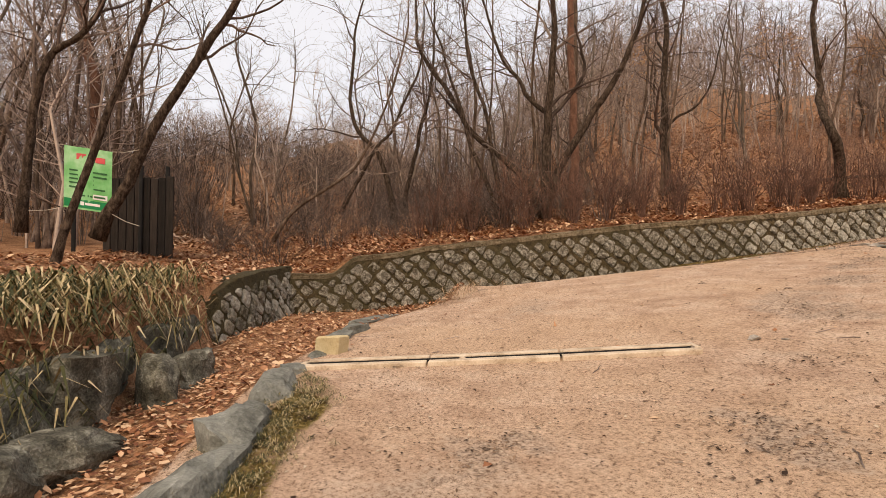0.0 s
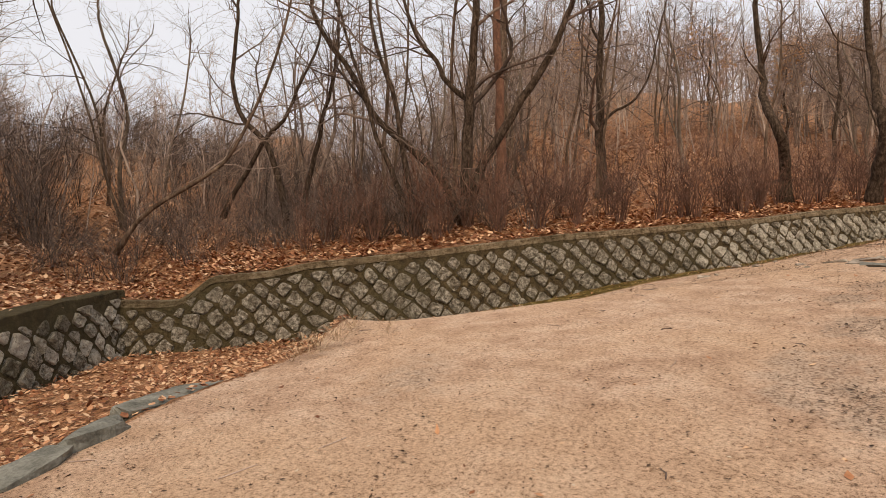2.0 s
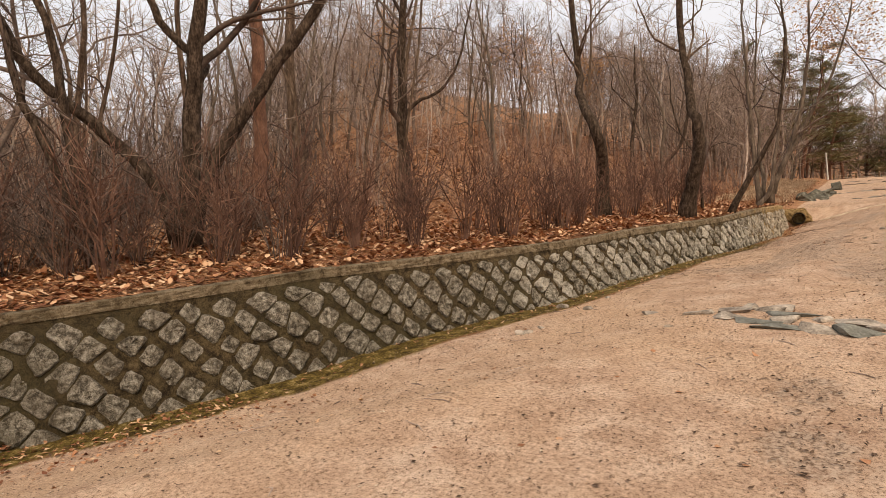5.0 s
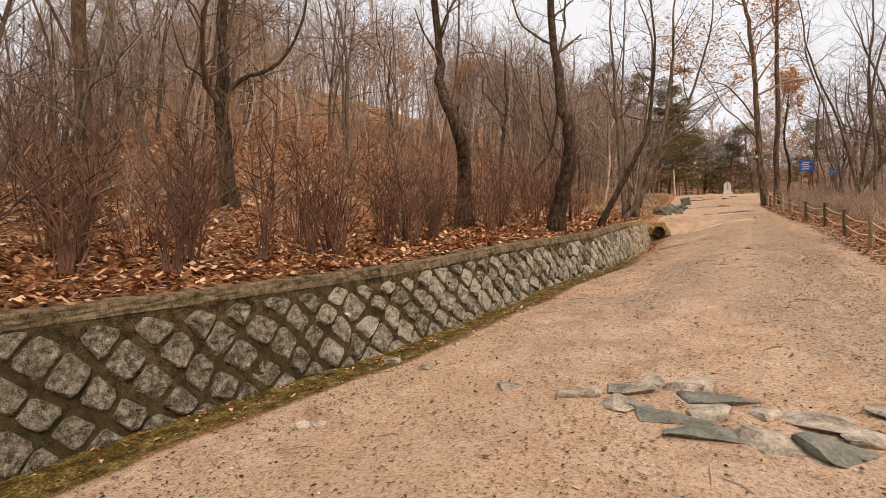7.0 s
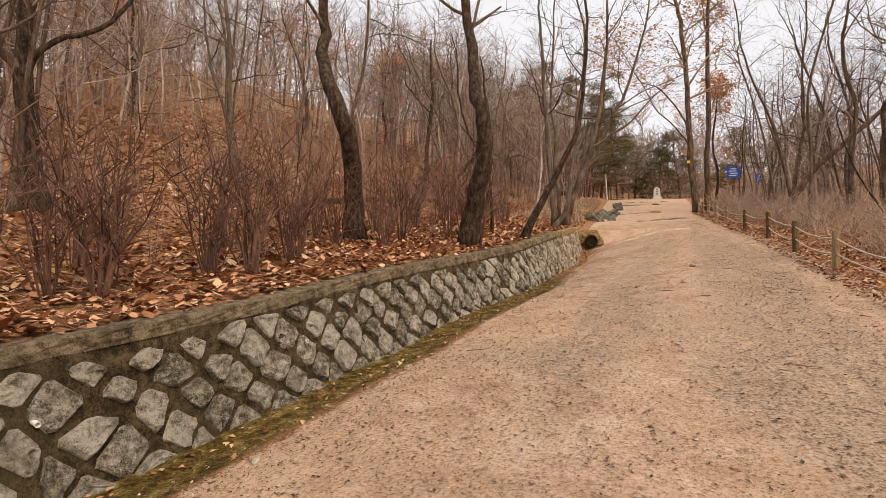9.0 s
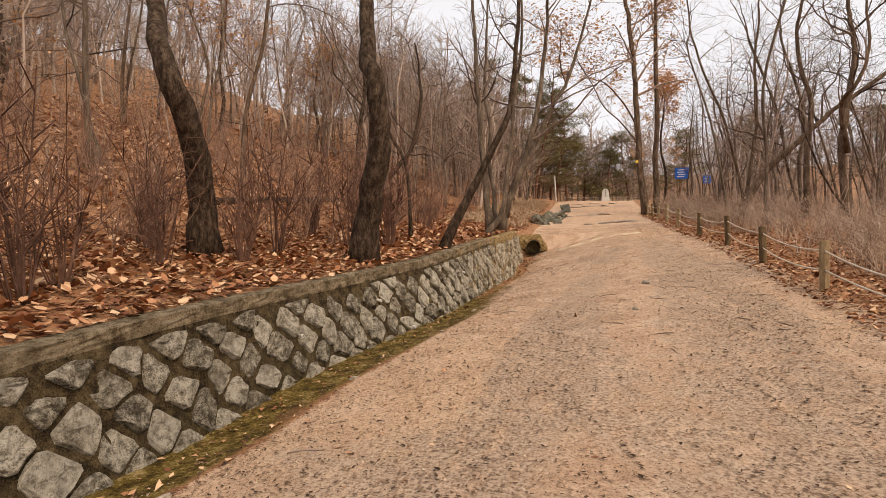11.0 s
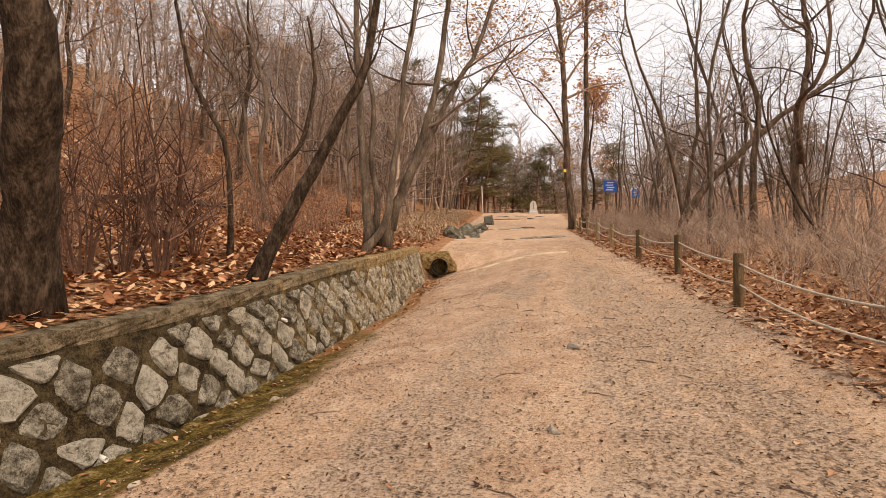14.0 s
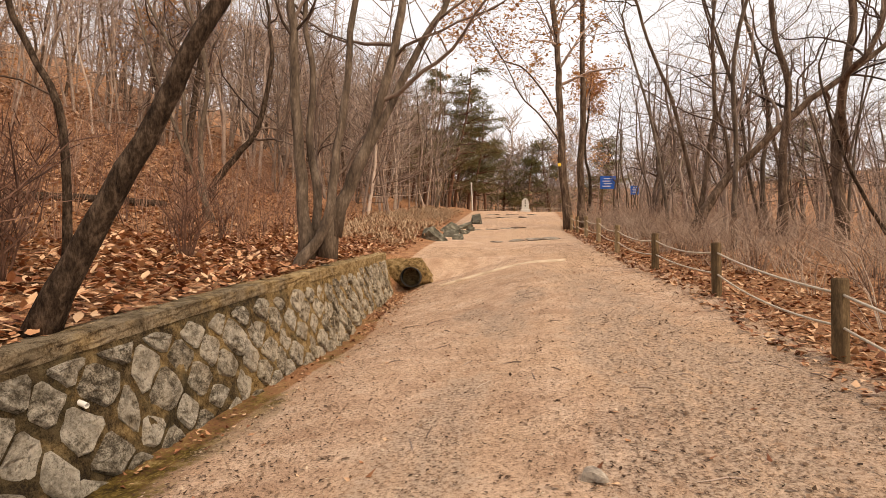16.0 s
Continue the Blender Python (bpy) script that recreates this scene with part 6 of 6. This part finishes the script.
def build_leafy():
    for i, (x, y, h, l) in enumerate([(0.2, 39, 13.5, 2.2), (2.8, 50.5, 12.5, 1.0), (-2.2, 42, 14, 1.5), (-5, 36, 13, 1.0), (0.5, 51, 14, 2.0), (-4, 47, 13, 2.2), (4.5, 56, 13, -1.0), (-1.0, 60, 15, 2.5), (9.5, 57, 8, 0.8), (13, 60, 11, -1), (-8, 42, 11, 1.5), (17, 50, 9, 1), (24, 44, 9, -0.5), (7, 62, 9, 0.5), (2.2, 54, 9, 0.5), (30, 36, 9, 1)]):
        pine(x, y, h, 700 + i, l)
    for i, (x, y, h) in enumerate([(-14, 30, 8.5), (-17, 26, 7), (-11, 33, 8), (9.6, 23, 9), (-15, 6, 6.5), (-19, -2, 6), (-12.5, 12, 6)]):
        z = gz(x, y)
        t = bare_tree("oak_tree", "small oak still holding dead orange-brown leaves", [([(x, y, z - 0.2), (x + 0.2, y, z + h * 0.25), (x - 0.1, y + 0.1, z + h * 0.5), (x + 0.1, y, z + h * 0.75)], 0.11, 0.05)], MAT_BARK, 800 + i, MAT_TWIG, 2.8, since=0.15, count=16, group="oaks holding dead leaves", extend=h * 0.2)
        leafy(t, MAT_OAK, 3600 if y > 20 else 1000, 0.16, 820 + i, low=0.05)
    for t in [o for o in bpy.data.objects if o.name.startswith("tall_tree")]:
        leafy(t, MAT_OAK, 2200, 0.17, 850, low=0.1)
    log = thing("fallen_log", "dark fallen log lying along the foot of the hill", "log", at=(-6.1, -3.0, 0.4))
    g = Geo()
    pts = [(-6.3, -8.5), (-6.2, -6.0), (-6.1, -3.9), (-6.0, -1.5), (-6.0, 1.4)]
    g.tube(curve_through([(x, y, gz(x, y) + 0.05) for x, y in pts], 20), [0.1] * 20, 9)
    part("trunk", g, MAT_BARK, log)


build_leafy()


# ---- bamboo grass, tufts, scraps ----
def blades(rng, n, spread, length, width, droop):
    g = Geo()
    for _ in range(n):
        a = rng.uniform(0, 6.28)
        o = np.array([math.cos(a), math.sin(a), 0])
        s = np.array([-o[1], o[0], 0]) * width * rng.uniform(0.6, 1.2)
        f = np.array([rng.gauss(0, spread * 0.4), rng.gauss(0, spread * 0.4), rng.uniform(0, 0.45) * length])
        L = length * rng.uniform(0.5, 1.1)
        m = f + o * L * 0.45 + np.array([0, 0, L * 0.4])
        e = f + o * L * 0.95 + np.array([0, 0, L * (0.45 - droop * rng.uniform(0.3, 1.2))])
        g.add([f - s * 0.3, f + s * 0.3, m + s, m - s], [(0, 1, 2, 3)])
        g.add([m - s, m + s, e + s * 0.15, e - s * 0.15], [(0, 1, 2, 3)])
    return g


def build_small():
    rng = random.Random(31)
    places = []
    while len(places) < 165:
        y = rng.uniform(-37, -32.3)
        x = float(EDGE(y)) + 0.35 - rng.random() ** 1.2 * 2.6
        places.append((x, y, gz(x, y), rng.uniform(0.7, 1.2), rng.uniform(0, 6.28), 0))
    strewn("bamboo_grass", [blades(random.Random(900 + i), 24, 0.5, 0.46, 0.012, 0.85) for i in range(6)], places, MAT_BAMBOO, "half-dry dwarf bamboo grass over the ditch rocks", "grass")
    places = []
    for x, y, n, s in ((-2.9, -28.55, 9, 0.16), (-3.3, -28.0, 5, 0.2)):
        for _ in range(n):
            px, py = x + rng.gauss(0, s), y + rng.gauss(0, s)
            places.append((px, py, gz(px, py), rng.uniform(0.6, 1.0), rng.uniform(0, 6.28), 0))
    strewn("grass_tuft", [blades(random.Random(920 + i), 22, 0.12, 0.34, 0.006, 0.1) for i in range(3)], places, MAT_STRAW, "dry brown grass tuft at the trail's edge", "grass")
    places = []
    for _ in range(420):
        py = rng.uniform(-33.5, -32.0)
        px = float(KERB(py)) + 1.05 + rng.gauss(0, 0.26)
        if px > float(KERB(py)) + 0.1:
            places.append((px, py, gz(px, py), rng.uniform(0.5, 1.0), rng.uniform(0, 6.28), 0))
    strewn("dry_grass", [blades(random.Random(940 + i), 12, 0.07, 0.07, 0.003, 0.5) for i in range(4)], places, MAT_BAMBOO, "short yellow-green grass on the trail's edge", "grass")
    places = []
    while len(places) < 520:
        y = rng.uniform(3, 32)
        x = float(EDGE(y)) - rng.uniform(0.1, 3.2)
        places.append((x, y, gz(x, y), rng.uniform(0.7, 1.3), rng.uniform(0, 6.28), 0))
    strewn("slope_grass", [blades(random.Random(960 + i), 14, 0.3, 0.35, 0.012, 0.5) for i in range(4)], places, MAT_STRAW, "pale dry grass on the slope by the upper trail", "grass")
    # scraps of leaf, needle and grit on the trail
    r2 = np.random.default_rng(8)
    n = 270000
    y = -35 + 39 * r2.beta(1, 1.15, n)
    e, f = np.maximum(EDGE(y) + 0.5, np.where(y < -25.5, KERB(y) + 0.1, -99)), np.minimum(FENCE(y) + 0.4, 5.6)
    t = r2.uniform(0, 1, n)
    x = e + (f - e) * t
    side = np.exp(-((x - FENCE(y) + 1.1) / 0.7) ** 2) + np.exp(-((x - e - 0.5) / 0.5) ** 2)
    patch = stained(x, y)
    clot = np.clip(0.5 + 0.5 * bumps(x, y, 0.21, 4) + 0.6 * bumps(x, y, 0.63, 1), 0, 1)
    late = 0.35 + 0.65 * smooth(y, -27, -21)
    keep = r2.uniform(0, 1, n) < late * (0.2 + 0.22 * clot + 0.25 * side) + (0.3 + 0.6 * (y < -22)) * np.minimum(patch, 1)
    x, y = x[keep], y[keep]
    q = np.stack([x, y, ground_z(x, y) - 0.007, 0.014 + 0.05 * r2.beta(1, 4, len(x))], 1)
    v, fc = leaf_arrays(q, r2)
    v = v.reshape(-1, 4, 3)
    z0 = q[:, 2][:, None]
    mid = (v[:, 0] + v[:, 2]) / 2
    thin = r2.uniform(0.4, 1.0, len(v))[:, None]
    v[:, 1] = mid + (v[:, 1] - mid) * thin
    v[:, 3] = mid + (v[:, 3] - mid) * thin
    v[..., 2] = z0 + 0.011 + (v[..., 2] - z0) * 0.6
    tagged(new("trail_scraps", solid("trail_scraps", v.reshape(-1, 3), fc, MAT_SCRAP)), "dark scraps of leaf and needle on the sandy trail", "scraps", kind="stuff")
    n = 14000
    y = r2.uniform(-35, 2, n)
    e = np.maximum(EDGE(y) + 0.45, np.where(y < -25.5, KERB(y) + 0.1, -99))
    x = e + (np.minimum(FENCE(y), 5.6) - e) * r2.beta(1, 1.5, n)
    q = np.stack([x, y, ground_z(x, y) - 0.008, 0.008 + 0.03 * r2.beta(1, 3, n)], 1)
    v, fc = leaf_arrays(q, r2)
    tagged(new("trail_grit", solid("trail_grit", v, fc, MAT_TIMBER)), "pale grit strewn over the sandy trail", "grit", kind="stuff")
    n = 700
    y = r2.uniform(-32, 2, n)
    e = EDGE(y) + 0.6
    x = e + (np.minimum(FENCE(y), 5.4) - e) * r2.uniform(0, 1, n)
    ok = x > np.where(y < -25.5, KERB(y) + 0.3, -99)
    q = np.stack([x[ok], y[ok], ground_z(x[ok], y[ok]) - 0.01, r2.uniform(0.03, 0.07, ok.sum())], 1)
    v, fc = leaf_arrays(q, r2)
    tagged(new("stray_leaves", solid("stray_leaves", v, fc, MAT_LEAF)), "stray dead leaves scattered on the trail", "leaves", kind="stuff")
    g = Geo()
    for _ in range(170):
        y = rng.uniform(-31, 0)
        x = float(EDGE(y)) + 0.7 + rng.random() * (min(float(FENCE(y)), 5.4) - float(EDGE(y)) - 0.7)
        if y < -25.5 and x < float(KERB(y)) + 0.3:
            continue
        a, L = rng.uniform(0, 6.28), rng.uniform(0.06, 0.28)
        pts = [(x + math.cos(a) * L * t, y + math.sin(a) * L * t + 0.02 * math.sin(5 * t), 0) for t in (0, 0.35, 0.7, 1)]
        g.tube([(px, py, gz(px, py) + 0.006) for px, py, _ in pts], [0.004, 0.005, 0.004, 0.002], 4, False)
    tagged(new("trail_twigs", g.mesh("trail_twigs", MAT_TWIG)), "small broken twigs lying on the trail", "twigs", kind="stuff")


build_small()

# ---- stones of the walls ----
lay_stones(WALL_LINE, BASE, TOP, WALL_MAIN, lambda y: y > -19.5, random.Random(14))
lay_stones(SIDE_LINE, SIDE_BASE, SIDE_TOP, WALL_SIDE, lambda y: True, random.Random(15))
